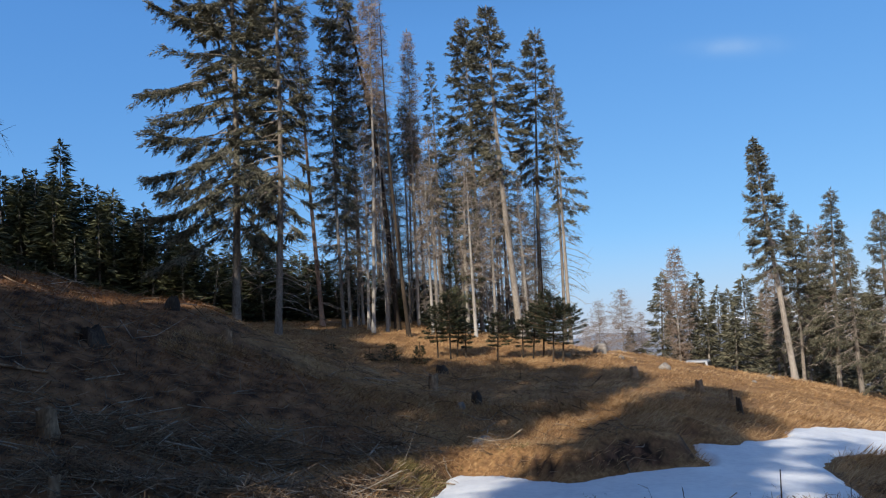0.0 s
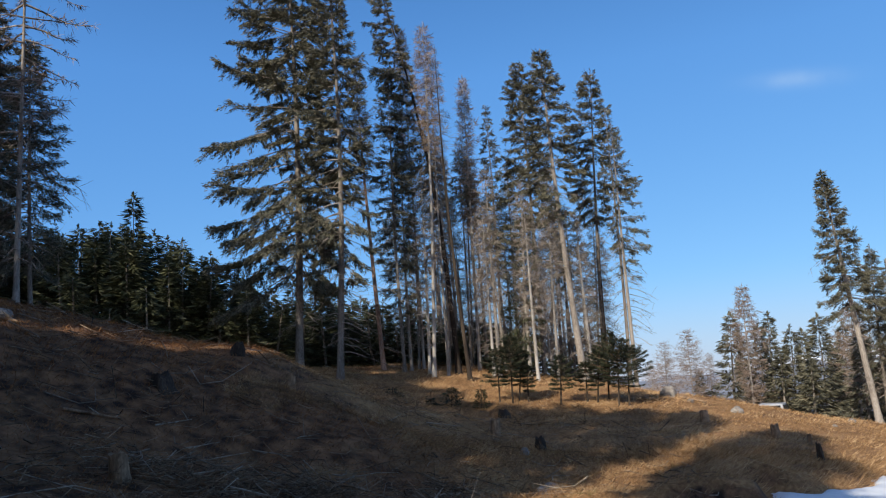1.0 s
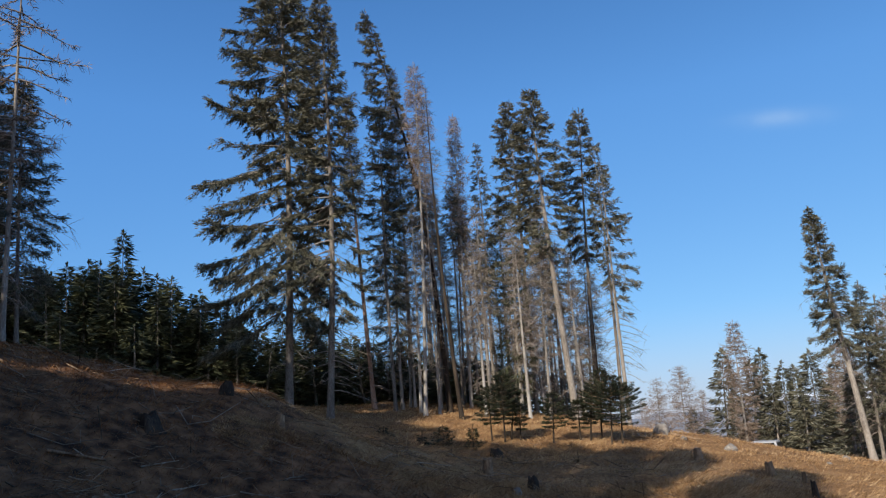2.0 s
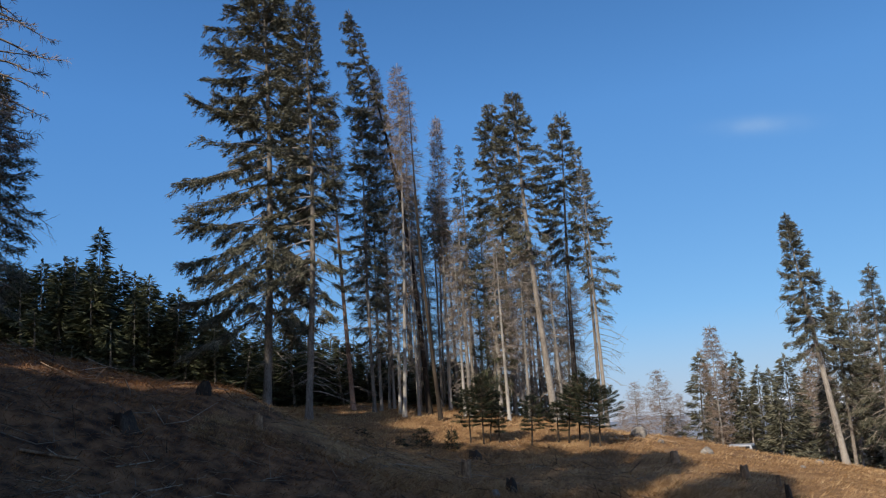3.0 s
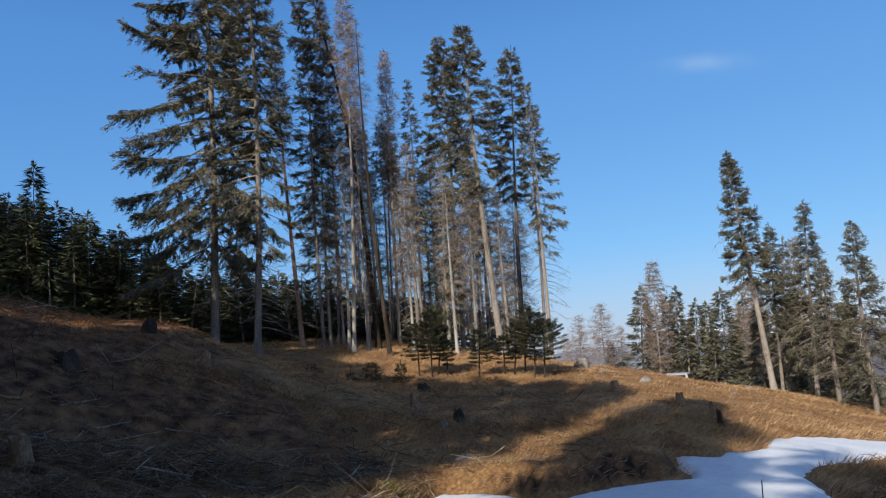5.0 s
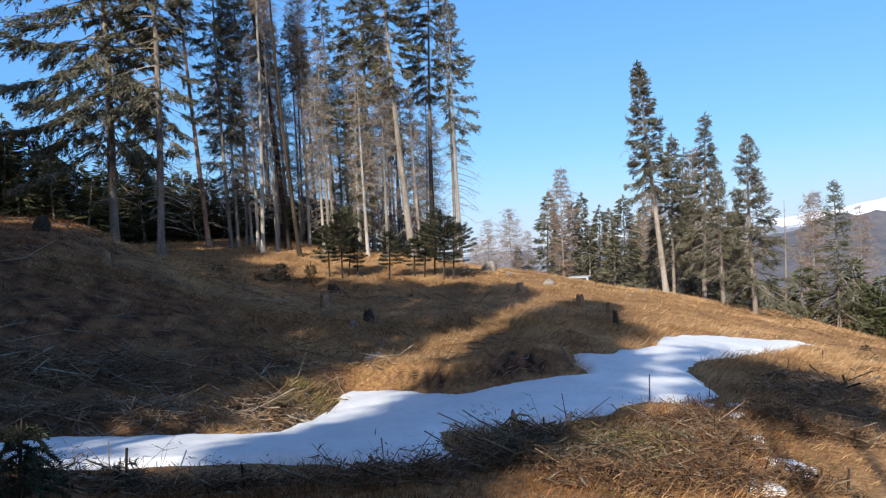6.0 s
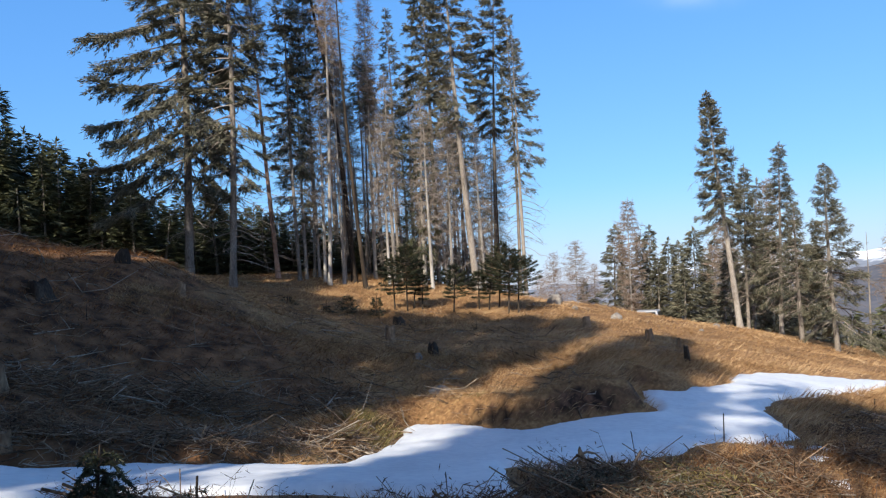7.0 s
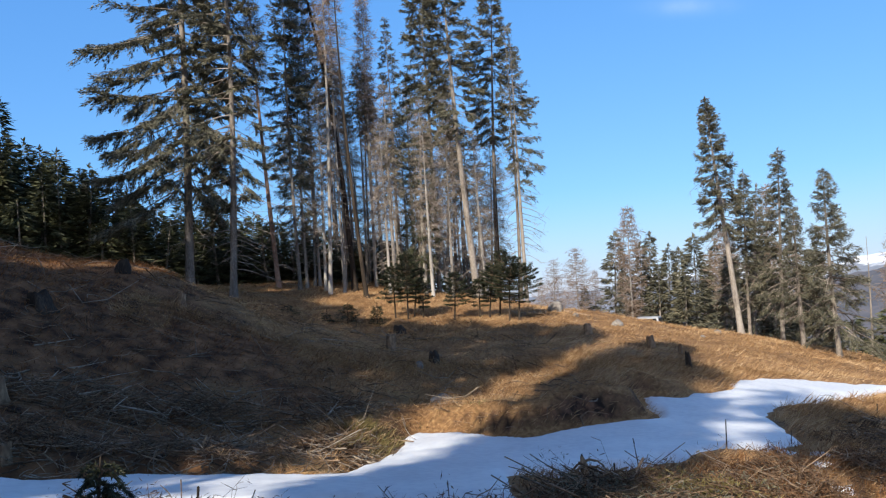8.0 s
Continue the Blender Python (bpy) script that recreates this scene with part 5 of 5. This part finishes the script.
def upturned_stump(x, y):
    """A small broken stump with splayed roots and a leaning spike."""
    rng = np.random.default_rng(17)
    root = tagged(new("broken_stump"), "grey splintered stump with splayed roots on the brush heap", "stump")
    root.location = (x, y, gz(x, y))
    tb = Tubes()
    tb.add([(0, 0, -0.05), (0.01, 0, 0.16), (-0.01, 0.02, 0.30), (-0.03, 0.02, 0.40)], [0.075, 0.06, 0.045, 0.015], 8)
    tb.build("stump_wood", CUT_WOOD, root)
    for k in range(11):
        phi = k * 0.62 + rng.normal(0, 0.15)
        u = np.linspace(0, 1, 7)
        ln = rng.uniform(0.25, 0.5)
        p = np.array([0, 0, rng.uniform(0.18, 0.33)]) + np.array([math.cos(phi), math.sin(phi) * 0.6, 0]) * (ln * u)[:, None]
        p[:, 2] += ln * (0.35 * u - 1.1 * u ** 2) + np.cumsum(rng.normal(0, 0.012, 7))
        tb = Tubes()
        tb.add(p, 0.015 * (1 - 0.65 * u), 5)
        tb.build("root_limb", CUT_WOOD, root)
    return root


def upright_stick(x, y, h, r):
    rng = np.random.default_rng(int(abs(x) * 100) + int(y * 77))
    tb = Tubes()
    u = np.linspace(0, 1, 5)
    tb.add(np.stack([0.05 * h * rng.normal() * u, 0.05 * h * rng.normal() * u + 0 * u, (h + 0.1) * u - 0.1], -1), r * (1 - 0.4 * u), 6)
    ob = tb.build("dead_sapling", BARK_DARK)
    ob.location = (x, y, gz(x, y))
    return tagged(ob, "thin leafless dead sapling standing upright", "sapling", "dead saplings")


stump(-1.79, 22.38, 0.15, 0.39, 4)
stump(-7.27, 11.67, 0.15, 0.39, 8)
stump(6.55, 23.40, 0.13, 0.31, 5)
stump(6.12, 18.62, 0.07, 0.37, -3, BARK_DARK)
stump(5.12, 26.36, 0.15, 0.34, -6)
stump(7.18, 22.59, 0.06, 0.22, 3)
stump(-5.47, 8.91, 0.07, 0.16, 2)
stump(-9.14, 16.31, 0.26, 0.29, 10, BARK_DARK)
stump(-0.41, 19.60, 0.14, 0.25, -10, BARK_DARK)
stump(-1.82, 27.64, 0.22, 0.26, -10, BARK_DARK)
stump(-9.49, 21.11, 0.20, 0.29, 12, BARK_DARK)
stump(-7.42, 20.07, 0.15, 0.30, 5)
boulder(-0.22, 15.70, 0.22, 0.12)
boulder(7.10, 30.12, 0.24, 0.19)
boulder(12.37, 33.22, 0.17, 0.14)
boulder(5.70, 31.89, 0.15, 0.10)
boulder(5.04, 33.32, 0.37, 0.32)
boulder(16.83, 57.59, 0.66, 0.28)
boulder(10.37, 29.53, 0.10, 0.07)
boulder(-0.80, 18.88, 0.13, 0.12)
boulder(-13.88, 16.68, 0.24, 0.14)
boulder(5.51, 36.49, 0.23, 0.17)
snow_scrap(5.07, 10.10, 0.16, 0.08)
snow_scrap(4.57, 9.17, 0.10, 0.03)
snow_scrap(4.20, 8.07, 0.10, 0.05)
snow_scrap(4.02, 7.03, 0.18, 0.08)
snow_scrap(3.14, 5.97, 0.16, 0.08)
snow_scrap(4.62, 10.37, 0.14, 0.04)
brush_pile(1.33, 7.13, 0.51, 0.17, 170, 0.2)
brush_pile(1.87, 7.21, 0.56, 0.18, 190, 0.25)
brush_pile(2.32, 6.97, 0.52, 0.17, 170, 0.75)
brush_pile(2.80, 7.01, 0.48, 0.16, 110, 0.72)
brush_pile(0.81, 6.60, 0.37, 0.13, 90, 0.3)
brush_pile(-2.30, 6.45, 0.32, 0.14, 60, 0.3)
brush_pile(-1.27, 6.27, 0.30, 0.13, 80, 0.3)
brush_pile(-1.71, 6.17, 0.30, 0.08, 60, 0.3)
brush_pile(-0.64, 6.12, 0.34, 0.08, 80, 0.3)
brush_pile(-0.17, 6.15, 0.34, 0.08, 80, 0.3)
brush_pile(0.24, 6.20, 0.29, 0.10, 70, 0.3)
brush_pile(-3.14, 6.65, 0.40, 0.17, 80, 0.6)
brush_pile(-4.52, 13.88, 0.92, 0.57, 150, 0)
brush_pile(-2.30, 14.06, 0.73, 0.52, 110, 0.1)
brush_pile(-6.07, 13.06, 1.25, 0.45, 140, 0)
brush_pile(-3.18, 11.31, 0.83, 0.31, 100, 0)
brush_pile(-3.94, 10.11, 0.94, 0.22, 110, 0)
brush_pile(-5.48, 9.54, 0.78, 0.52, 140, 0.2)
brush_pile(-6.64, 12.78, 1.02, 0.34, 80, 0)
brush_pile(-2.21, 10.78, 0.61, 0.23, 60, 0.1)
brush_pile(-7.48, 12.36, 0.91, 0.30, 60, 0)
brush_pile(-4.87, 14.08, 1.17, 0.47, 110, 0)
brush_pile(7.55, 11.95, 0.95, 0.16, 190, 0)
brush_pile(7.05, 10.70, 0.80, 0.14, 110, 0)
brush_pile(7.90, 13.10, 0.85, 0.15, 130, 0)
brush_pile(13.85, 19.36, 0.75, 0.15, 60, 0)
brush_pile(3.52, 7.74, 0.40, 0.17, 90, 0.2)
brush_pile(2.80, 6.25, 0.32, 0.14, 80, 0.5)
brush_pile(5.19, 7.84, 0.30, 0.09, 40, 0.3)
brush_pile(3.61, 8.30, 0.43, 0.24, 70, 0.6)
brush_pile(3.68, 7.49, 0.33, 0.20, 60, 0.6)
brush_pile(2.88, 6.00, 0.31, 0.18, 60, 0.65)
brush_pile(4.91, 8.88, 0.36, 0.18, 50, 0.6)
brush_pile(3.56, 6.20, 0.28, 0.15, 50, 0.6)
brush_pile(2.40, 6.04, 0.31, 0.13, 70, 0.72)
brush_pile(1.70, 5.86, 0.34, 0.12, 70, 0.72)
brush_pile(6.15, 11.40, 0.41, 0.14, 40, 0.6)
brush_pile(4.98, 8.03, 0.30, 0.12, 40, 0.6)
brush_pile(8.64, 12.44, 0.48, 0.14, 50, 0.5)
fallen_branch(-14.04, 16.02, -13.31, 16.50, 0.09)
fallen_branch(-24.58, 54.73, -20.26, 56.48, 0.05)
fallen_branch(-6.12, 10.95, -4.36, 9.99, 0.02)
fallen_branch(-3.91, 11.66, -2.92, 10.35, 0.02)
fallen_branch(-5.17, 10.88, -3.55, 9.62, 0.02)
fallen_branch(-0.58, 15.54, 0.08, 13.80, 0.018)
fallen_branch(-4.61, 20.54, -4.29, 23.66, 0.014)
fallen_branch(-6.61, 15.55, -5.73, 15.79, 0.016)
fallen_branch(-7.45, 14.16, -7.17, 15.19, 0.014)
fallen_branch(-6.36, 21.95, -5.54, 22.06, 0.012)
fallen_branch(-4.40, 15.02, -2.87, 14.31, 0.014)
fallen_branch(-4.98, 12.87, -3.76, 11.24, 0.016)
fallen_branch(-6.01, 11.07, -3.70, 9.51, 0.02)
fallen_branch(-1.27, 14.29, -0.64, 12.48, 0.015)
fallen_branch(-9.57, 13.26, -8.87, 14.15, 0.04)
fallen_branch(-24.57, 54.74, -20.18, 56.50, 0.05)
fallen_branch(-6.01, 16.59, -5.67, 17.35, 0.015)
fallen_branch(-8.28, 14.45, -7.94, 15.32, 0.02)
fallen_branch(-5.73, 14.56, -4.87, 14.08, 0.014)
fallen_branch(-4.87, 14.08, -4.55, 13.45, 0.012)
fallen_branch(1.69, 6.74, 1.17, 6.55, 0.014)
fallen_branch(2.24, 7.26, 2.21, 6.22, 0.016)
fallen_branch(1.73, 6.47, 1.64, 5.67, 0.012)
fallen_branch(2.37, 6.64, 2.54, 6.52, 0.012)
fallen_branch(5.31, 33.08, 6.44, 32.36, 0.09)
fallen_branch(3.66, 32.19, 4.46, 31.74, 0.07)
upturned_stump(1.33, 7.52)
arching_shoot_tip(-2.96, 6.05, 0.66, 0.38)
brush_pile(1.30, 6.65, 0.50, 0.16, 90, 0.4)
brush_pile(1.95, 6.45, 0.60, 0.17, 110, 0.4)
brush_pile(2.60, 7.35, 0.60, 0.16, 110, 0.4)
brush_pile(-1.55, 10.75, 0.55, 0.22, 70, 0)
upright_stick(3.73, 10.08, 0.41, 0.011)
upright_stick(1.92, 8.90, 0.16, 0.016)
upright_stick(-13.07, 19.17, 0.62, 0.014)
upright_stick(5.00, 10.91, 0.23, 0.008)
upright_stick(2.17, 18.27, 0.32, 0.011)
upright_stick(-8.01, 16.07, 0.34, 0.01)
upright_stick(-2.71, 16.38, 0.29, 0.008)
upright_stick(3.25, 6.53, 0.23, 0.012)
upright_stick(-33.64, 49.68, 1.32, 0.014)
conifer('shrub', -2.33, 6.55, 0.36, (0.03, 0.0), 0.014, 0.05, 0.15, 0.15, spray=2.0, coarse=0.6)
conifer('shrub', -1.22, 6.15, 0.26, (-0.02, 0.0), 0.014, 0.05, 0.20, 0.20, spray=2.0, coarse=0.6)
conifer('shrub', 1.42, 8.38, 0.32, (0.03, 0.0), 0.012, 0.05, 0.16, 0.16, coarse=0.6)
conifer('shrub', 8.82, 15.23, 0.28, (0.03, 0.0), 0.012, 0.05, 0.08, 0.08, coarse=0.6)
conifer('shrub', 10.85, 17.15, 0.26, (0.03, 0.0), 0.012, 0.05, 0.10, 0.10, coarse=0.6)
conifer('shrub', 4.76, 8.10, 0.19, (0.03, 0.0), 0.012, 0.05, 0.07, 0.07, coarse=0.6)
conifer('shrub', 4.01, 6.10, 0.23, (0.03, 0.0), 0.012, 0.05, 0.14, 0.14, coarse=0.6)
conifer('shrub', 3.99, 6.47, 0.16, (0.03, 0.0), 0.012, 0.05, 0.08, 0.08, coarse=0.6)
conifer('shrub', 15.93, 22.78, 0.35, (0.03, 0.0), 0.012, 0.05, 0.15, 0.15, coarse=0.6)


# ---------------------------------------------------------------- car beyond the crest
CAR_PAINT = material("white_car_paint", (0.476, 0.476, 0.490), (0.518, 0.518, 0.533), (0.560, 0.560, 0.576), 2, 20, 0.3, 0.0, spec=0.5)
GLASS = material("dark_car_glass", (0.012, 0.014, 0.016), (0.016, 0.018, 0.02), (0.02, 0.022, 0.025), 2, 20, 0.3, 0.0, spec=0.15)
RUBBER = material("tyre_rubber", (0.015, 0.015, 0.015), (0.022, 0.022, 0.022), (0.03, 0.03, 0.03), 5, 40, 0.85, 0.3)
STEEL = material("rim_metal", (0.45, 0.45, 0.46), (0.55, 0.55, 0.56), (0.62, 0.62, 0.63), 5, 40, 0.35, 0.0)


def prism(profile, y0, y1, inset=0.0):
    """A closed side profile (x, z) between y0 and y1, bevelled; the upper part leans in by inset."""
    bm = bmesh.new()
    hi = max(z for _, z in profile)
    lo = min(z for _, z in profile)
    rows = []
    for yy, sgn in ((y0, 1), (y1, -1)):
        rows.append([bm.verts.new((px, yy + sgn * inset * (pz - lo) / (hi - lo), pz)) for px, pz in profile])
    n = len(profile)
    for i in range(n):
        bm.faces.new((rows[0][i], rows[0][(i + 1) % n], rows[1][(i + 1) % n], rows[1][i]))
    bm.faces.new(rows[0][::-1])
    bm.faces.new(rows[1])
    bmesh.ops.bevel(bm, geom=bm.edges[:], offset=0.035, segments=2, affect="EDGES", profile=0.6)
    bmesh.ops.recalc_face_normals(bm, faces=bm.faces[:])
    return bm


def slab(pts, thick):
    bm = bmesh.new()
    f = bm.faces.new([bm.verts.new(p) for p in pts])
    bm.normal_update()
    ret = bmesh.ops.extrude_face_region(bm, geom=[f])
    for v in [g for g in ret["geom"] if isinstance(g, bmesh.types.BMVert)]:
        v.co += f.normal * thick
    bmesh.ops.recalc_face_normals(bm, faces=bm.faces[:])
    return bm


def car(x, y, turn):
    root = tagged(new("parked_car"), "white estate car parked behind the grassy crest", "car")
    root.matrix_basis = pose(x, y, gz(x, y), 0, 0, turn)
    part("body", prism([(-2.1, 0.3), (2.1, 0.3), (2.15, 0.6), (2.0, 0.85), (1.0, 0.95), (-2.05, 0.95), (-2.15, 0.6)], -0.86, 0.86), CAR_PAINT, root)
    part("cabin", prism([(-2.0, 0.93), (1.05, 0.93), (0.35, 1.48), (-1.75, 1.5)], -0.80, 0.80, 0.13), CAR_PAINT, root)
    for s in (-1, 1):
        for x0, x1, x2, x3 in ((-1.80, -0.95, -0.95, -1.68), (-0.85, -0.05, -0.05, -0.85), (0.05, 0.80, 0.32, 0.05)):
            pts = [(x0, s * 0.798, 1.0), (x1, s * 0.798, 1.0), (x2, s * 0.708, 1.40), (x3, s * 0.708, 1.40)]
            part("side_window", slab(pts if s < 0 else pts[::-1], 0.012), GLASS, root, "dark glass")
    part("windscreen", slab([(1.0, -0.66, 1.0), (1.0, 0.66, 1.0), (0.5, 0.58, 1.41), (0.5, -0.58, 1.41)], 0.03), GLASS, root, "dark glass")
    part("rear_window", slab([(-2.0, 0.62, 1.05), (-2.0, -0.62, 1.05), (-1.86, -0.55, 1.42), (-1.86, 0.55, 1.42)], 0.04), GLASS, root, "dark glass")
    for wx in (-1.35, 1.35):
        for s in (-1, 1):
            bm = bmesh.new()
            bmesh.ops.create_cone(bm, cap_ends=True, segments=24, radius1=0.32, radius2=0.32, depth=0.2, matrix=pose(wx, s * 0.80, 0.32, 90))
            bmesh.ops.bevel(bm, geom=bm.edges[:], offset=0.02, segments=1, affect="EDGES")
            wheel = part("wheel", bm, RUBBER, root)
            bm = bmesh.new()
            bmesh.ops.create_cone(bm, cap_ends=True, segments=20, radius1=0.2, radius2=0.2, depth=0.22, matrix=pose(wx, s * 0.80, 0.32, 90))
            part("rim", bm, STEEL, wheel)
    return root


car(12.35, 44.6, 248)


# ---------------------------------------------------------------- grass and litter
def scatter_grass(name, label, count, mat, xs, ys, length, seed, keep, gather=1.0, upright=0.1):
    rng = np.random.default_rng(seed)
    x = rng.uniform(*xs, count)
    y = ys[0] + (ys[1] - ys[0]) * rng.uniform(0, 1, count) ** gather
    ok = keep(x, y) & (inside(x, y, SNOW_EDGE) < -0.02)
    x, y = x[ok], y[ok]
    steep = np.hypot(ground(x + 0.15, y) - ground(x - 0.15, y), ground(x, y + 0.15) - ground(x, y - 0.15)) / 0.3
    ok = (steep < 0.8) | (rng.random(len(x)) < 0.7)      # raw soil shows on the cut bank
    x, y = x[ok], y[ok]
    n = len(x)
    z = ground(x, y) - 0.01
    # blades combed downhill, in gusts
    lie = -1.2 + 1.0 * lattice(x / 2.3, y / 2.3, seed) + rng.normal(0, 0.7, n)
    stand = rng.uniform(upright, 1.0 + 3 * upright, n)
    d = np.stack([np.cos(lie), np.sin(lie), stand], -1)
    d /= np.linalg.norm(d, axis=1)[:, None]
    ln = length * (0.75 + 0.25 * smooth(y, 7.5, 11)) * rng.uniform(0.4, 1.3, n) * (1 + 0.5 * lattice(x / 1.1, y / 1.1, seed + 1))
    wv = np.cross(d, rng.normal(0, 1, (n, 3)))
    wv /= np.linalg.norm(wv, axis=1)[:, None]
    lv = Leaves()
    lv.add(np.stack([x, y, z], -1), d * ln[:, None], wv * (0.0016 + 0.0002 * np.hypot(x, y))[:, None] * rng.uniform(0.6, 1.3, n)[:, None])
    return tagged(lv.build(name, mat), label, "grass", kind="stuff")


def felled(x, y):
    """Where dark heath and brash outweigh the grass."""
    return lattice(x / 2.6, y / 2.6, 33) * 0.5 + np.clip((3.0 - x) / 12, 0, 1) * 1.1 - np.clip((y - 15) / 10, 0, 1) * 0.7 - 0.45 > 0


scatter_grass("dry_grass", "long dry tawny grass combed downhill", 210000, BLADE, (-19, 17), (3.5, 20), 0.24, 3, lambda x, y: (np.abs(x) < 4 + 0.85 * y) & ~felled(x, y), 0.8)
scatter_grass("dry_grass", "short dry grass of the upper clearing", 170000, BLADE, (-24, 24), (18, 46), 0.19, 5, lambda x, y: (np.abs(x) < 4 + 0.8 * y) & ((~felled(x, y)) | (y > 26)))
scatter_grass("heath", "withered heath over the felled slope, its colour darkened for shade", 110000, BLADE_HEATH, (-19, 6), (3.5, 28), 0.20, 9, lambda x, y: (np.abs(x) < 4 + 0.85 * y) & felled(x, y), 0.8)
scatter_grass("green_grass", "tufts of dull green grass beside the snow", 5000, BLADE_GREEN, (-2.4, 0.6), (9.6, 13.4), 0.12, 8, lambda x, y: lattice(x / 0.8, y / 0.8, 21) > 0.1)
scatter_grass("green_grass", "dull green grass in front of the snow", 9000, BLADE_GREEN, (1.0, 4.5), (4.0, 8.5), 0.12, 12, lambda x, y: lattice(x / 0.9, y / 0.9, 22) > 0.1)


scatter_grass("green_grass", "fresh green grass tuft at the foot of the bank", 3200, BLADE_GREEN, (-1.9, -0.3), (10.9, 12.5), 0.2, 17, lambda x, y: lattice(x / 0.5, y / 0.5, 25) > -0.1)


def scrubby(x, y):
    """The brushy strip on the near side of the track."""
    return (np.abs(y - 6.6 - 0.55 * (x - 2)) < 2.3 + 0.8 * lattice(x / 1.3, y / 1.3, 41)) & (lattice(x / 0.6, y / 0.6, 43) > -0.35) & (x < 4.0 + 0.4 * (y - 6.4))


scatter_grass("scrub", "red-brown leafless scrub on the near side of the track", 42000, BLADE_HEATH, (-3, 7.5), (3.6, 12), 0.20, 14, scrubby, 1.0, 0.6)
scatter_grass("scrub", "dark brown withered undergrowth below the track", 16000, BLADE_HEATH, (-7, 1.5), (3.4, 6.5), 0.20, 15, lambda x, y: lattice(x / 0.7, y / 0.7, 44) > -0.2, 1.0, 0.5)


def scatter_litter():
    rng = np.random.default_rng(77)
    pale, dark = Tubes(), Tubes()
    for _ in range(2300):
        y = 8.5 + 22 * rng.uniform(0, 1) ** 1.3
        x = rng.uniform(-0.75 * y - 1, 2 + 0.05 * y)
        if inside(np.array([x]), np.array([y]), SNOW_EDGE)[0] > -0.15:
            continue
        p = stick_points(rng, x, y, gz(x, y) + rng.uniform(0.01, 0.10), rng.uniform(0.25, 1.0), rng.uniform(0, 3.14), rng.normal(0, 0.18), rng.normal(0, 1.6))
        (pale if rng.random() < 0.12 else dark).add(p, rng.uniform(0.004, 0.010) * (1.9 if rng.random() < 0.15 else 1) * np.array([1, 0.9, 0.7, 0.3]), 3)
    for _ in range(170):                          # longer crooked limbs left by the felling
        y = 9.0 + 17 * rng.uniform(0, 1) ** 1.3
        x = rng.uniform(-0.75 * y - 1, 0.5)
        if inside(np.array([x]), np.array([y]), SNOW_EDGE)[0] > -0.6:
            continue
        p = stick_points(rng, x, y, gz(x, y) + rng.uniform(0.06, 0.16), rng.uniform(0.7, 1.7), rng.uniform(0, 3.14), rng.normal(0, 0.12), rng.normal(0, 1.7))
        p[:, 2] = np.maximum(p[:, 2], ground(p[:, 0], p[:, 1]) + 0.015)
        (pale if rng.random() < 0.3 else dark).add(p, rng.uniform(0.008, 0.016) * np.array([1, 0.85, 0.65, 0.3]), 5)
    for _ in range(1700):                         # broken sticks caught on the bank along the snow
        x = rng.uniform(-9, 0.5)
        y = np.interp(x, *ROAD) + rng.uniform(0, 3.2)
        if not -0.95 < inside(np.array([x]), np.array([y]), SNOW_EDGE)[0] < -0.05:
            continue
        p = stick_points(rng, x, y, gz(x, y) + rng.uniform(0.02, 0.12), rng.uniform(0.15, 0.6), rng.uniform(0, 3.14), rng.normal(0, 0.45), rng.normal(0, 0.7))
        (pale if rng.random() < 0.5 else dark).add(p, rng.uniform(0.004, 0.011) * np.array([1, 0.9, 0.7, 0.3]), 4)
    tagged(pale.build("bleached_litter", TWIG_GREY), "bleached twigs strewn over the slope", "twigs", kind="stuff")
    tagged(dark.build("dark_litter", TWIG), "dark twigs strewn over the slope", "twigs", kind="stuff")


scatter_litter()
